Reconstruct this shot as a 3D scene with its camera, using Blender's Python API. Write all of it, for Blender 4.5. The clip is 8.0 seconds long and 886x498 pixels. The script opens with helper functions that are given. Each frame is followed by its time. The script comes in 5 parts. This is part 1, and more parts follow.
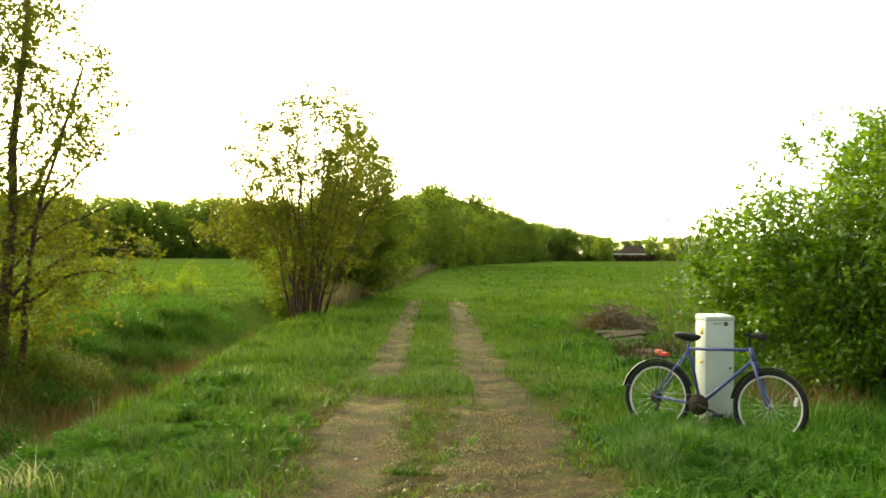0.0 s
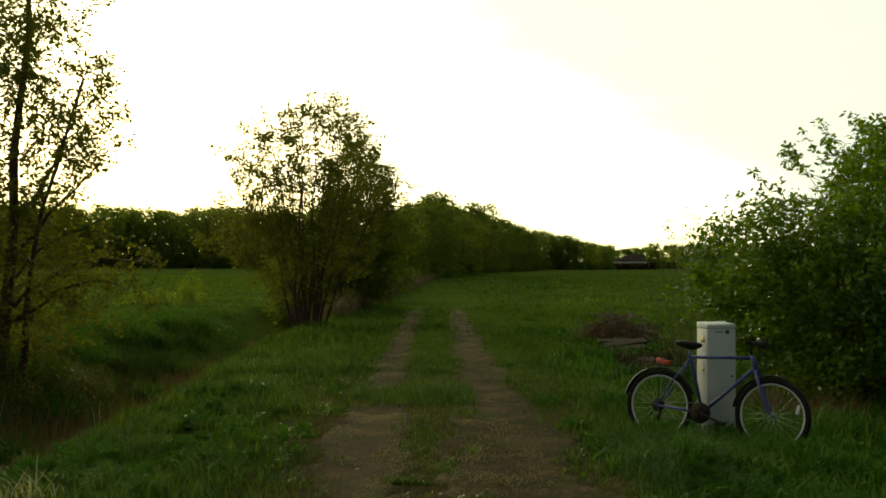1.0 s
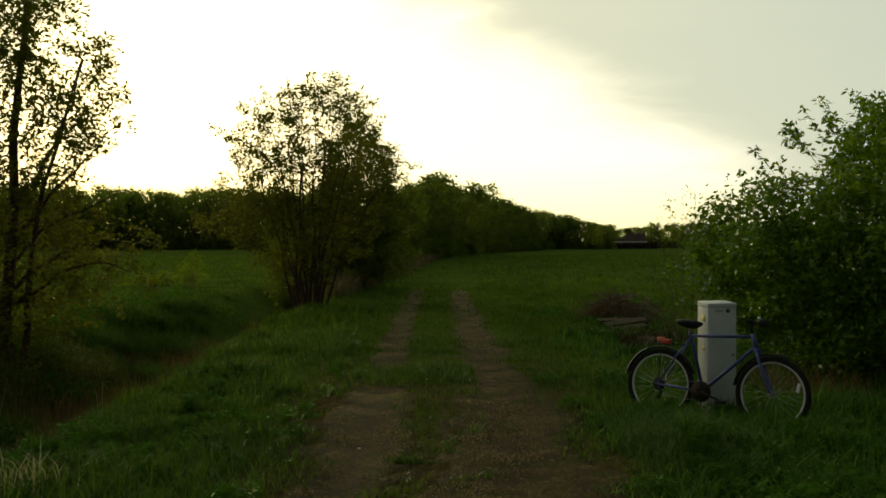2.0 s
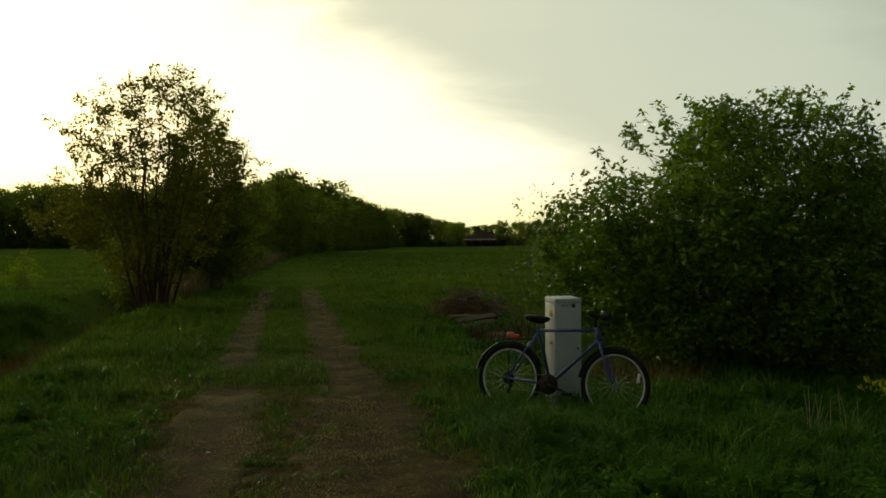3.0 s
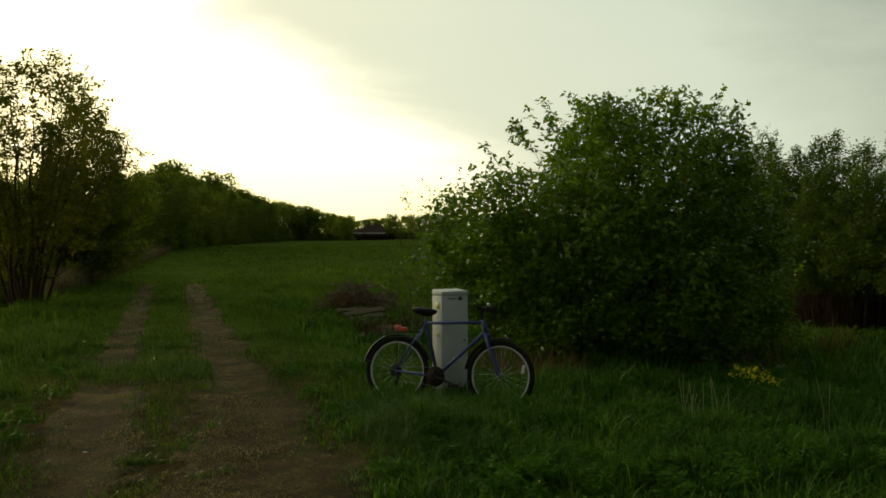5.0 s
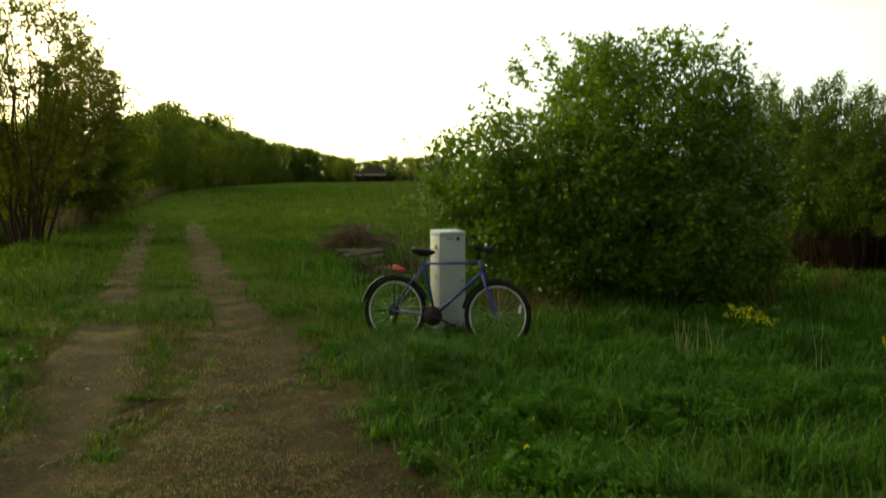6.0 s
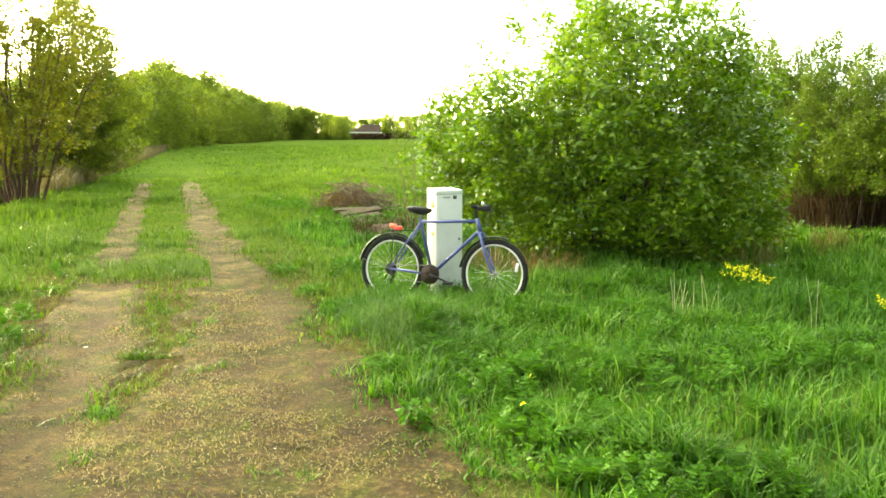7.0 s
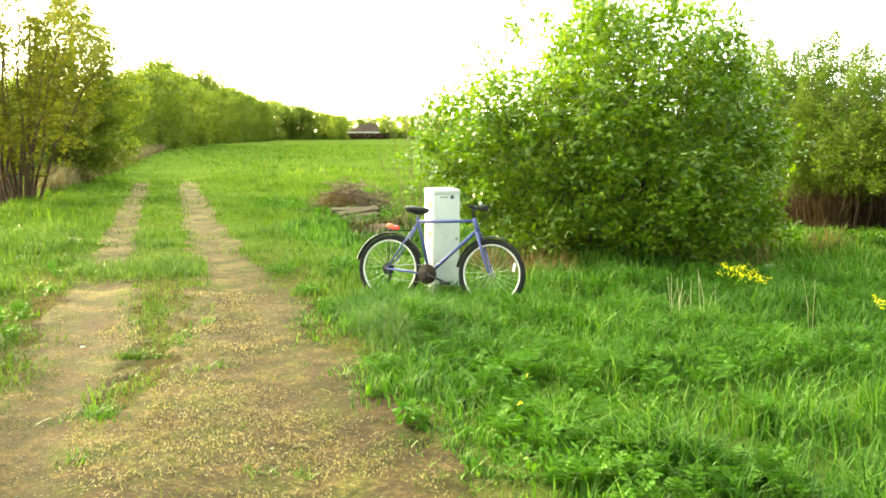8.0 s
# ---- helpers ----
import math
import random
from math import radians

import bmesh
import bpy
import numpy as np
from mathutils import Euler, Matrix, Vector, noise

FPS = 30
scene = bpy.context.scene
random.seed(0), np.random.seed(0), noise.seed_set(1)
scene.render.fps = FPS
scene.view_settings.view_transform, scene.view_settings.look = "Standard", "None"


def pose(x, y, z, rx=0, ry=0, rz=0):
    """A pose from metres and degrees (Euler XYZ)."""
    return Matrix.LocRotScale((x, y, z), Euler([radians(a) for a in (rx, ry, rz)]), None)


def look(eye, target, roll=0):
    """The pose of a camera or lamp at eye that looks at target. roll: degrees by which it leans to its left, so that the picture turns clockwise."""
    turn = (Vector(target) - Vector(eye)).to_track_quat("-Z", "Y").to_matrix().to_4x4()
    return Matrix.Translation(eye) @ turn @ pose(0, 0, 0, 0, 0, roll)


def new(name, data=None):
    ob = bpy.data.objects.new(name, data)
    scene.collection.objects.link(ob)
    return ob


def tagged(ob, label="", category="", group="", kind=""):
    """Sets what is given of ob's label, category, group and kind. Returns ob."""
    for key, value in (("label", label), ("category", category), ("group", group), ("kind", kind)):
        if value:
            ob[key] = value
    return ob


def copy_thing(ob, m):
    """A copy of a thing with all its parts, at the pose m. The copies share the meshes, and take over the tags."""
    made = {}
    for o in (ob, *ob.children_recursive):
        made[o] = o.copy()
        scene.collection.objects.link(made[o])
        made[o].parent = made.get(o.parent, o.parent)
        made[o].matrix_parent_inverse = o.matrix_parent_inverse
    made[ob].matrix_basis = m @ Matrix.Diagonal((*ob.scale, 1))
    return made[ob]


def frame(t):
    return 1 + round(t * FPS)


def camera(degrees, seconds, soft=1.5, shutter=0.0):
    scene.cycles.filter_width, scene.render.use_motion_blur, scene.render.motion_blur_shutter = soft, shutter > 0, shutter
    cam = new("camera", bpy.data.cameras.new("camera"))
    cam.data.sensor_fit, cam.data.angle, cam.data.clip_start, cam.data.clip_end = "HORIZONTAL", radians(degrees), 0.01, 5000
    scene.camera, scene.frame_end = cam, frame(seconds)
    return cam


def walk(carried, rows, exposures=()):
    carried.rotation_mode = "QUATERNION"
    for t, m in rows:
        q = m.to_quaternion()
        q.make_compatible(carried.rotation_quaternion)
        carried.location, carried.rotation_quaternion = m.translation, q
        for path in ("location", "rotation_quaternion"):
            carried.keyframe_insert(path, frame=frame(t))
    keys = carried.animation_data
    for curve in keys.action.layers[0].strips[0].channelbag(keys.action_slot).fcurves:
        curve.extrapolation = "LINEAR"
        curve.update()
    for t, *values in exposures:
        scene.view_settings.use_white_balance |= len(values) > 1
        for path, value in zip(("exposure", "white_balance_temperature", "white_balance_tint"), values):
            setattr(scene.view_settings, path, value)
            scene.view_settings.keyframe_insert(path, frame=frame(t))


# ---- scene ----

# ---------- camera ----------
EYE = (0.0, 0.0, 1.70)
cam = camera(51.0, 8.0, soft=1.7, shutter=0.12)
# seconds, eastward, northward and upward drift of the held camera, yaw, pitch, roll
STEPS = [
    (0.0, 0.000, 0.000, 0.000, -0.29, 0.28, -0.40),
    (0.5, 0.000, 0.000, 0.000, -0.25, 0.50, -0.31),
    (1.0, 0.000, 0.000, 0.000, -0.24, 0.84, -0.16),
    (1.3, 0.000, 0.000, 0.000, -0.15, 0.45, -0.03),
    (1.5, 0.000, 0.000, 0.000, -0.11, 0.08, 0.05),
    (1.8, 0.000, 0.000, 0.000, -0.15, -0.30, 0.07),
    (2.0, 0.000, 0.000, 0.000, -0.19, -0.38, 0.09),
    (2.1, 0.000, 0.000, 0.000, -1.20, -0.25, 0.30),
    (2.2, -0.002, 0.001, 0.000, -3.71, 0.00, 0.50),
    (2.45, -0.007, 0.005, 0.000, -7.60, -0.25, 0.40),
    (2.8, -0.011, 0.009, 0.000, -9.20, -0.50, 0.28),
    (3.3, -0.013, 0.011, 0.001, -9.40, -0.63, 0.20),
    (3.5, -0.013, 0.011, 0.001, -9.37, -0.74, 0.15),
    (4.0, -0.013, 0.011, 0.001, -9.49, -0.82, 0.13),
    (4.3, -0.012, 0.010, 0.001, -9.75, -0.87, 0.15),
    (4.4, -0.011, 0.008, 0.000, -10.85, -0.90, 0.18),
    (4.5, -0.010, 0.007, 0.000, -12.82, -0.94, 0.18),
    (4.6, -0.008, 0.005, 0.000, -14.95, -0.95, 0.08),
    (4.7, -0.005, 0.000, 0.000, -16.00, -0.96, 0.00),
    (5.0, 0.004, -0.012, -0.005, -16.15, -0.95, 0.10),
    (5.5, 0.016, -0.030, -0.012, -15.90, -0.93, 0.25),
    (5.8, 0.022, -0.038, -0.016, -15.79, -0.93, 0.28),
    (5.9, 0.024, -0.041, -0.017, -15.87, -1.40, 0.20),
    (6.0, 0.024, -0.041, -0.017, -16.11, -4.54, -0.03),
    (6.1, 0.024, -0.041, -0.017, -16.18, -6.75, 0.00),
    (6.2, 0.024, -0.041, -0.017, -16.22, -7.18, 0.01),
    (6.5, 0.024, -0.041, -0.017, -16.25, -7.05, 0.01),
    (7.0, 0.024, -0.041, -0.017, -16.30, -7.10, 0.00),
    (7.5, 0.024, -0.041, -0.017, -16.28, -7.16, -0.08),
    (8.0, 0.024, -0.041, -0.017, -16.46, -7.11, -0.07),
]
EXPOSURES = [(t, stops, 6900, 2) for t, stops in (
    (0.0, 2.15), (0.3, 1.62), (0.6, 0.92), (1.0, -0.08), (1.5, -0.6), (2.2, -0.75), (3.5, -0.8), (4.5, -0.6), (5.8, -0.35),
    (5.9, -0.1), (6.0, 0.48), (6.1, 1.6), (6.2, 2.3), (6.5, 2.65), (7.0, 3.2), (8.0, 3.5))]
walk(cam, [(t, pose(EYE[0] + dx, EYE[1] + dy, EYE[2] + dz, 90 + pitch, roll, yaw))
           for t, dx, dy, dz, yaw, pitch, roll in STEPS], EXPOSURES)

# ---------- sky and sun ----------
SUN_AZ, SUN_EL = radians(-20), radians(7)          # to the left of the track, low over the wood
SUN_DIR = Vector((math.sin(SUN_AZ) * math.cos(SUN_EL), math.cos(SUN_AZ) * math.cos(SUN_EL), math.sin(SUN_EL)))


def build_world():
    world = bpy.data.worlds.new("evening_sky")
    scene.world = world
    world.use_nodes = True
    nt = world.node_tree
    nt.nodes.clear()
    l = nt.links.new

    def n(kind, **sets):
        node = nt.nodes.new(kind)
        for key, value in sets.items():
            if key == "op":
                node.operation = value
            elif key == "interp":
                node.interpolation_type = value
        return node

    def dot(vec):
        d = n("ShaderNodeVectorMath", op="DOT_PRODUCT")
        d.inputs[1].default_value = vec
        l(tc.outputs["Generated"], d.inputs[0])
        return d.outputs["Value"]

    def madd(x, k, c):
        m = n("ShaderNodeMath", op="MULTIPLY_ADD")
        m.inputs[1].default_value = k
        l(x, m.inputs[0])
        if isinstance(c, float):
            m.inputs[2].default_value = c
        else:
            l(c, m.inputs[2])
        return m.outputs[0]

    def ramp(x, stops):
        r = n("ShaderNodeValToRGB")
        e = r.color_ramp.elements
        e[0].position, e[0].color = stops[0][0], (*stops[0][1], 1)
        e[1].position, e[1].color = stops[-1][0], (*stops[-1][1], 1)
        for p, c in stops[1:-1]:
            e.new(p).color = (*c, 1)
        l(x, r.inputs[0])
        return r.outputs[0]

    out, bg = n("ShaderNodeOutputWorld"), n("ShaderNodeBackground")
    tc = n("ShaderNodeTexCoord")
    sky = n("ShaderNodeTexSky")
    sky.sky_type, sky.sun_disc = "NISHITA", False
    sky.sun_elevation, sky.sun_rotation = SUN_EL, SUN_AZ
    sky.air_density, sky.dust_density = 1.0, 3.0
    mp, nz = n("ShaderNodeMapping"), n("ShaderNodeTexNoise")
    mp.inputs["Scale"].default_value = (1.0, 1.0, 3.0)
    nz.inputs["Scale"].default_value, nz.inputs["Detail"].default_value = 2.2, 5
    l(tc.outputs["Generated"], mp.inputs[0])
    l(mp.outputs[0], nz.inputs["Vector"])
    wisp = n("ShaderNodeTexNoise")
    wisp.inputs["Scale"].default_value, wisp.inputs["Detail"].default_value = 5.0, 6
    wisp.inputs["Distortion"].default_value = 0.8
    l(mp.outputs[0], wisp.inputs["Vector"])
    toward = dot(SUN_DIR)
    # the rain cloud: lit through near the sun, darker away from it
    cloud = ramp(madd(nz.outputs["Fac"], 0.26, madd(wisp.outputs["Fac"], 0.09, madd(toward, 0.5, 0.305))),
                 [(0.0, (0.11, 0.122, 0.122)), (0.50, (0.15, 0.165, 0.155)), (0.62, (0.46, 0.50, 0.44)), (0.77, (0.95, 1.01, 0.87)), (0.90, (1.05, 1.08, 0.90)), (1.0, (1.2, 1.18, 0.94))])
    # thin bright evening sky beneath its edge
    clear = ramp(madd(toward, 0.5, 0.5), [(0.0, (0.20, 0.21, 0.21)), (0.6, (0.34, 0.34, 0.30)), (0.82, (1.0, 0.97, 0.80)), (0.89, (2.0, 1.92, 1.6)), (0.94, (2.3, 2.15, 1.7)), (1.0, (3.2, 2.8, 1.7))])
    # warmer towards the horizon
    warm = n("ShaderNodeMix")
    warm.data_type, warm.blend_type = "RGBA", "MULTIPLY"
    warm.inputs["Factor"].default_value = 1.0
    l(clear, warm.inputs["A"])
    l(ramp(madd(dot((0.0, 0.0, 1.0)), 1.0, 0.0), [(0.0, (1.0, 0.92, 0.60)), (0.04, (1.0, 0.97, 0.78)), (0.085, (1.0, 1.0, 1.0))]), warm.inputs["B"])
    # the cloud's edge slopes down to the right
    edge = n("ShaderNodeMapRange", interp="SMOOTHSTEP")
    edge.inputs["From Min"].default_value, edge.inputs["From Max"].default_value = 0.075, 0.19
    l(madd(wisp.outputs["Fac"], 0.14, dot((0.56, -0.2, 1.0))), edge.inputs["Value"])
    deck = n("ShaderNodeMix")
    deck.data_type = "RGBA"
    l(edge.outputs[0], deck.inputs["Factor"])
    l(warm.outputs["Result"], deck.inputs["A"])
    l(cloud, deck.inputs["B"])
    both = n("ShaderNodeMix")
    both.data_type, both.blend_type = "RGBA", "ADD"
    both.inputs["Factor"].default_value = 0.02
    l(deck.outputs["Result"], both.inputs["A"])
    l(sky.outputs[0], both.inputs["B"])
    l(both.outputs["Result"], bg.inputs["Color"])
    bg.inputs["Strength"].default_value = 1.0
    l(bg.outputs[0], out.inputs["Surface"])


build_world()
lamp = bpy.data.lights.new("sun", "SUN")
lamp.energy, lamp.angle, lamp.color = 2.8, radians(14), (1.0, 0.80, 0.44)
sun = new("sun", lamp)
sun.matrix_basis = look(SUN_DIR * 50, (0, 0, 0))


# ---------- materials ----------
def mat_new(name):
    m = bpy.data.materials.new(name)
    m.use_nodes = True
    nt = m.node_tree
    return m, nt, nt.nodes["Principled BSDF"], nt.nodes["Material Output"]


def noise_col(nt, scale, cols, detail=4, coords="Object", stretch=None, rough=0.6):
    """A noise-driven colour ramp; cols: (position, (r, g, b))."""
    tc, nz, rp = nt.nodes.new("ShaderNodeTexCoord"), nt.nodes.new("ShaderNodeTexNoise"), nt.nodes.new("ShaderNodeValToRGB")
    nz.inputs["Scale"].default_value, nz.inputs["Detail"].default_value = scale, detail
    nz.inputs["Roughness"].default_value = rough
    if stretch:
        mp = nt.nodes.new("ShaderNodeMapping")
        mp.inputs["Scale"].default_value = stretch
        nt.links.new(tc.outputs[coords], mp.inputs[0])
        nt.links.new(mp.outputs[0], nz.inputs["Vector"])
    else:
        nt.links.new(tc.outputs[coords], nz.inputs["Vector"])
    e = rp.color_ramp.elements
    e[0].position, e[0].color = cols[0][0], (*cols[0][1], 1)
    e[1].position, e[1].color = cols[-1][0], (*cols[-1][1], 1)
    for p, c in cols[1:-1]:
        e.new(p).color = (*c, 1)
    nt.links.new(nz.outputs["Fac"], rp.inputs[0])
    return rp.outputs[0], nz.outputs["Fac"]


def bump(nt, bsdf, height, strength, distance):
    b = nt.nodes.new("ShaderNodeBump")
    b.inputs["Strength"].default_value, b.inputs["Distance"].default_value = strength, distance
    nt.links.new(height, b.inputs["Height"])
    nt.links.new(b.outputs[0], bsdf.inputs["Normal"])


def mix(nt, a, b, fac, blend="MIX"):
    m = nt.nodes.new("ShaderNodeMix")
    m.data_type, m.blend_type = "RGBA", blend
    for key, v in (("A", a), ("B", b), ("Factor", fac)):
        if isinstance(v, bpy.types.NodeSocket):
            nt.links.new(v, m.inputs[key])
        else:
            m.inputs[key].default_value = (*v, 1) if isinstance(v, tuple) else v
    return m.outputs["Result"]


def leaf_mat(name, cols, translucent=0.35, rough=0.5, patch=0.35, patch_cols=None, gloss=0.12, glow=(1.2, 1.2, 0.5)):
    """Foliage: colour from piece to piece, slow drift over metres, light through the blade."""
    m, nt, p, out = mat_new(name)
    geo, rp = nt.nodes.new("ShaderNodeNewGeometry"), nt.nodes.new("ShaderNodeValToRGB")
    e = rp.color_ramp.elements
    e[0].color, e[1].color = (*cols[0], 1), (*cols[-1], 1)
    for i, c in enumerate(cols[1:-1]):
        e.new((i + 1) / (len(cols) - 1)).color = (*c, 1)
    nt.links.new(geo.outputs["Random Per Island"], rp.inputs[0])
    pc = patch_cols or ((0.55, 0.6, 0.5), (1.25, 1.2, 1.1))
    drift, _ = noise_col(nt, patch, [(0.3, pc[0]), (0.7, pc[1])], detail=3)
    col = mix(nt, rp.outputs[0], drift, 1.0, "MULTIPLY")
    nt.links.new(col, p.inputs["Base Color"])
    p.inputs["Roughness"].default_value = rough
    p.inputs["Specular IOR Level"].default_value = gloss
    tr, ms = nt.nodes.new("ShaderNodeBsdfTranslucent"), nt.nodes.new("ShaderNodeMixShader")
    warm = mix(nt, col, glow, 1.0, "MULTIPLY")
    nt.links.new(warm, tr.inputs["Color"])
    ms.inputs[0].default_value = translucent
    nt.links.new(p.outputs[0], ms.inputs[1])
    nt.links.new(tr.outputs[0], ms.inputs[2])
    nt.links.new(ms.outputs[0], out.inputs["Surface"])
    return m


def solid(name, cols, scale=8, rough=0.5, metal=0.0, bump_s=0.0, bump_d=0.01, detail=4, stretch=None):
    m, nt, p, out = mat_new(name)
    c, f = noise_col(nt, scale, [(0.3 + 0.4 * i / max(1, len(cols) - 1), v) for i, v in enumerate(cols)], detail, stretch=stretch)
    nt.links.new(c, p.inputs["Base Color"])
    p.inputs["Roughness"].default_value, p.inputs["Metallic"].default_value = rough, metal
    if bump_s:
        bump(nt, p, f, bump_s, bump_d)
    return m


M = {}
M["grass"] = leaf_mat("grass_blade", [(0.018, 0.066, 0.005), (0.052, 0.146, 0.011), (0.100, 0.222, 0.019), (0.200, 0.315, 0.070)], 0.36, 0.50, 0.45, ((0.50, 0.60, 0.55), (1.25, 1.15, 1.0)), 0.13, (1.05, 1.15, 0.45))
M["verge"] = leaf_mat("verge_blade", [(0.045, 0.092, 0.010), (0.074, 0.142, 0.015), (0.105, 0.182, 0.022), (0.150, 0.220, 0.042)], 0.38, 0.5, 0.6, ((0.58, 0.66, 0.6), (1.22, 1.12, 1.0)), 0.15, (1.05, 1.1, 0.5))
M["pale_grass"] = leaf_mat("pale_soft_grass", [(0.075, 0.155, 0.030), (0.110, 0.200, 0.045), (0.160, 0.245, 0.075)], 0.34, 0.5, 0.9, None, 0.2, (1.0, 1.1, 0.6))
M["sedge"] = leaf_mat("sedge_blade", [(0.030, 0.075, 0.010), (0.052, 0.108, 0.014), (0.075, 0.135, 0.020)], 0.34, 0.7, 0.6, gloss=0.05)
M["olive"] = leaf_mat("olive_herb_leaf", [(0.070, 0.085, 0.012), (0.105, 0.120, 0.016), (0.150, 0.160, 0.024)], 0.42, 0.6, 0.7)
M["grass_far"] = leaf_mat("meadow_blade", [(0.060, 0.120, 0.016), (0.084, 0.148, 0.021), (0.118, 0.176, 0.030)], 0.36, 0.8, 0.35, ((0.62, 0.72, 0.7), (1.3, 1.2, 1.1)))
M["straw"] = leaf_mat("dry_stem", [(0.24, 0.185, 0.080), (0.36, 0.29, 0.14), (0.18, 0.135, 0.062)], 0.2, 0.7, 0.8)
M["reed"] = leaf_mat("dead_reed", [(0.20, 0.115, 0.055), (0.29, 0.19, 0.10), (0.13, 0.070, 0.035)], 0.2, 0.7, 0.8)
M["pale_reed"] = leaf_mat("pale_dead_reed", [(0.135, 0.105, 0.070), (0.185, 0.150, 0.102), (0.24, 0.20, 0.14)], 0.25, 0.7, 0.8)
M["weed"] = leaf_mat("herb_leaf", [(0.045, 0.125, 0.010), (0.065, 0.165, 0.013), (0.090, 0.185, 0.014)], 0.30, 0.60, 0.9, None, 0.05, (1.0, 1.15, 0.45))
M["bush"] = leaf_mat("bush_leaf", [(0.060, 0.136, 0.0055), (0.115, 0.212, 0.009), (0.195, 0.300, 0.018)], 0.43, 0.26, 0.8, ((0.62, 0.66, 0.6), (1.2, 1.15, 1.05)), gloss=0.5)
M["thicket"] = leaf_mat("young_leaf", [(0.072, 0.132, 0.014), (0.098, 0.162, 0.018), (0.128, 0.186, 0.027)], 0.42, 0.5, 0.5)
M["willow"] = leaf_mat("willow_leaf", [(0.094, 0.104, 0.013), (0.132, 0.143, 0.019), (0.172, 0.176, 0.028)], 0.50, 0.5, 0.5, glow=(1.08, 1.12, 0.48))
# leaf colour lifted to stand in for glare and haze over far trees
M["hazed_wood_leaf"] = leaf_mat("hazed_woodland_leaf", [(0.175, 0.240, 0.040), (0.215, 0.278, 0.052), (0.255, 0.305, 0.066)], 0.60, 0.7, 0.08, glow=(1.05, 1.1, 0.75))
M["ditch_leaf"] = leaf_mat("ditch_tree_leaf", [(0.092, 0.130, 0.016), (0.128, 0.165, 0.022), (0.162, 0.188, 0.030)], 0.50, 0.6, 0.2, glow=(1.05, 1.15, 0.6))
M["yellow_leaf"] = leaf_mat("yellow_green_leaf", [(0.13, 0.21, 0.018), (0.22, 0.29, 0.03)], 0.5, 0.5, 1.0)
# dead stems, their brown taken darker to hold the thicket's shade
M["dead"] = leaf_mat("shaded_dead_undergrowth", [(0.035, 0.021, 0.013), (0.062, 0.038, 0.024), (0.10, 0.066, 0.04)], 0.1, 0.8, 0.8)
M["turf"] = leaf_mat("short_turf", [(0.085, 0.150, 0.014), (0.130, 0.190, 0.022), (0.200, 0.190, 0.050)], 0.35, 0.6, 1.2)
M["pale_straw"] = leaf_mat("bleached_straw", [(0.50, 0.45, 0.30), (0.66, 0.62, 0.46)], 0.3, 0.7, 0.8)
M["petal"] = leaf_mat("yellow_petal", [(0.66, 0.60, 0.015), (0.74, 0.70, 0.02)], 0.3, 0.5, 3.0)
M["bark"] = solid("bark", [(0.025, 0.017, 0.010), (0.052, 0.036, 0.023), (0.080, 0.060, 0.042)], 14, 0.9, 0, 0.6, 0.02, 6, (1, 1, 0.25))
M["willow_bark"] = solid("willow_bark", [(0.035, 0.018, 0.011), (0.072, 0.040, 0.025), (0.115, 0.068, 0.045)], 14, 0.9, 0, 0.6, 0.02, 6, (1, 1, 0.25))
M["twig"] = solid("twig", [(0.050, 0.032, 0.022), (0.15, 0.095, 0.066), (0.34, 0.25, 0.175)], 7, 0.9)


def ground_mat():
    m, nt, p, out = mat_new("meadow_soil")
    g, f = noise_col(nt, 0.22, [(0.3, (0.046, 0.078, 0.014)), (0.5, (0.068, 0.108, 0.018)), (0.7, (0.096, 0.130, 0.025))], 6)
    g2, f2 = noise_col(nt, 9, [(0.3, (0.55, 0.55, 0.5)), (0.7, (1.3, 1.25, 1.2))], 5)
    # thin sward over brown soil close to the track and the ditch
    tc, sep, ab, mr = (nt.nodes.new("ShaderNode" + k) for k in ("TexCoord", "SeparateXYZ", "Math", "MapRange"))
    ab.operation = "ABSOLUTE"
    mr.interpolation_type = "SMOOTHSTEP"
    mr.inputs["From Min"].default_value, mr.inputs["From Max"].default_value = 1.15, 2.0
    nt.links.new(tc.outputs["Object"], sep.inputs[0])
    nt.links.new(sep.outputs["X"], ab.inputs[0])
    nt.links.new(ab.outputs[0], mr.inputs["Value"])
    far = nt.nodes.new("ShaderNodeMapRange")
    far.interpolation_type = "SMOOTHSTEP"
    far.inputs["From Min"].default_value, far.inputs["From Max"].default_value = 9.0, 16.0
    nt.links.new(sep.outputs["Y"], far.inputs["Value"])
    sward = nt.nodes.new("ShaderNodeMath")
    sward.operation = "MAXIMUM"
    nt.links.new(mr.outputs[0], sward.inputs[0])
    nt.links.new(far.outputs[0], sward.inputs[1])
    soil, _ = noise_col(nt, 2.0, [(0.3, (0.048, 0.034, 0.016)), (0.7, (0.100, 0.074, 0.036))], 6)
    g = mix(nt, soil, g, sward.outputs[0])
    nt.links.new(mix(nt, g, g2, 1.0, "MULTIPLY"), p.inputs["Base Color"])
    p.inputs["Roughness"].default_value = 1.0
    p.inputs["Specular IOR Level"].default_value = 0.0
    bump(nt, p, f2, 0.8, 0.06)
    return m


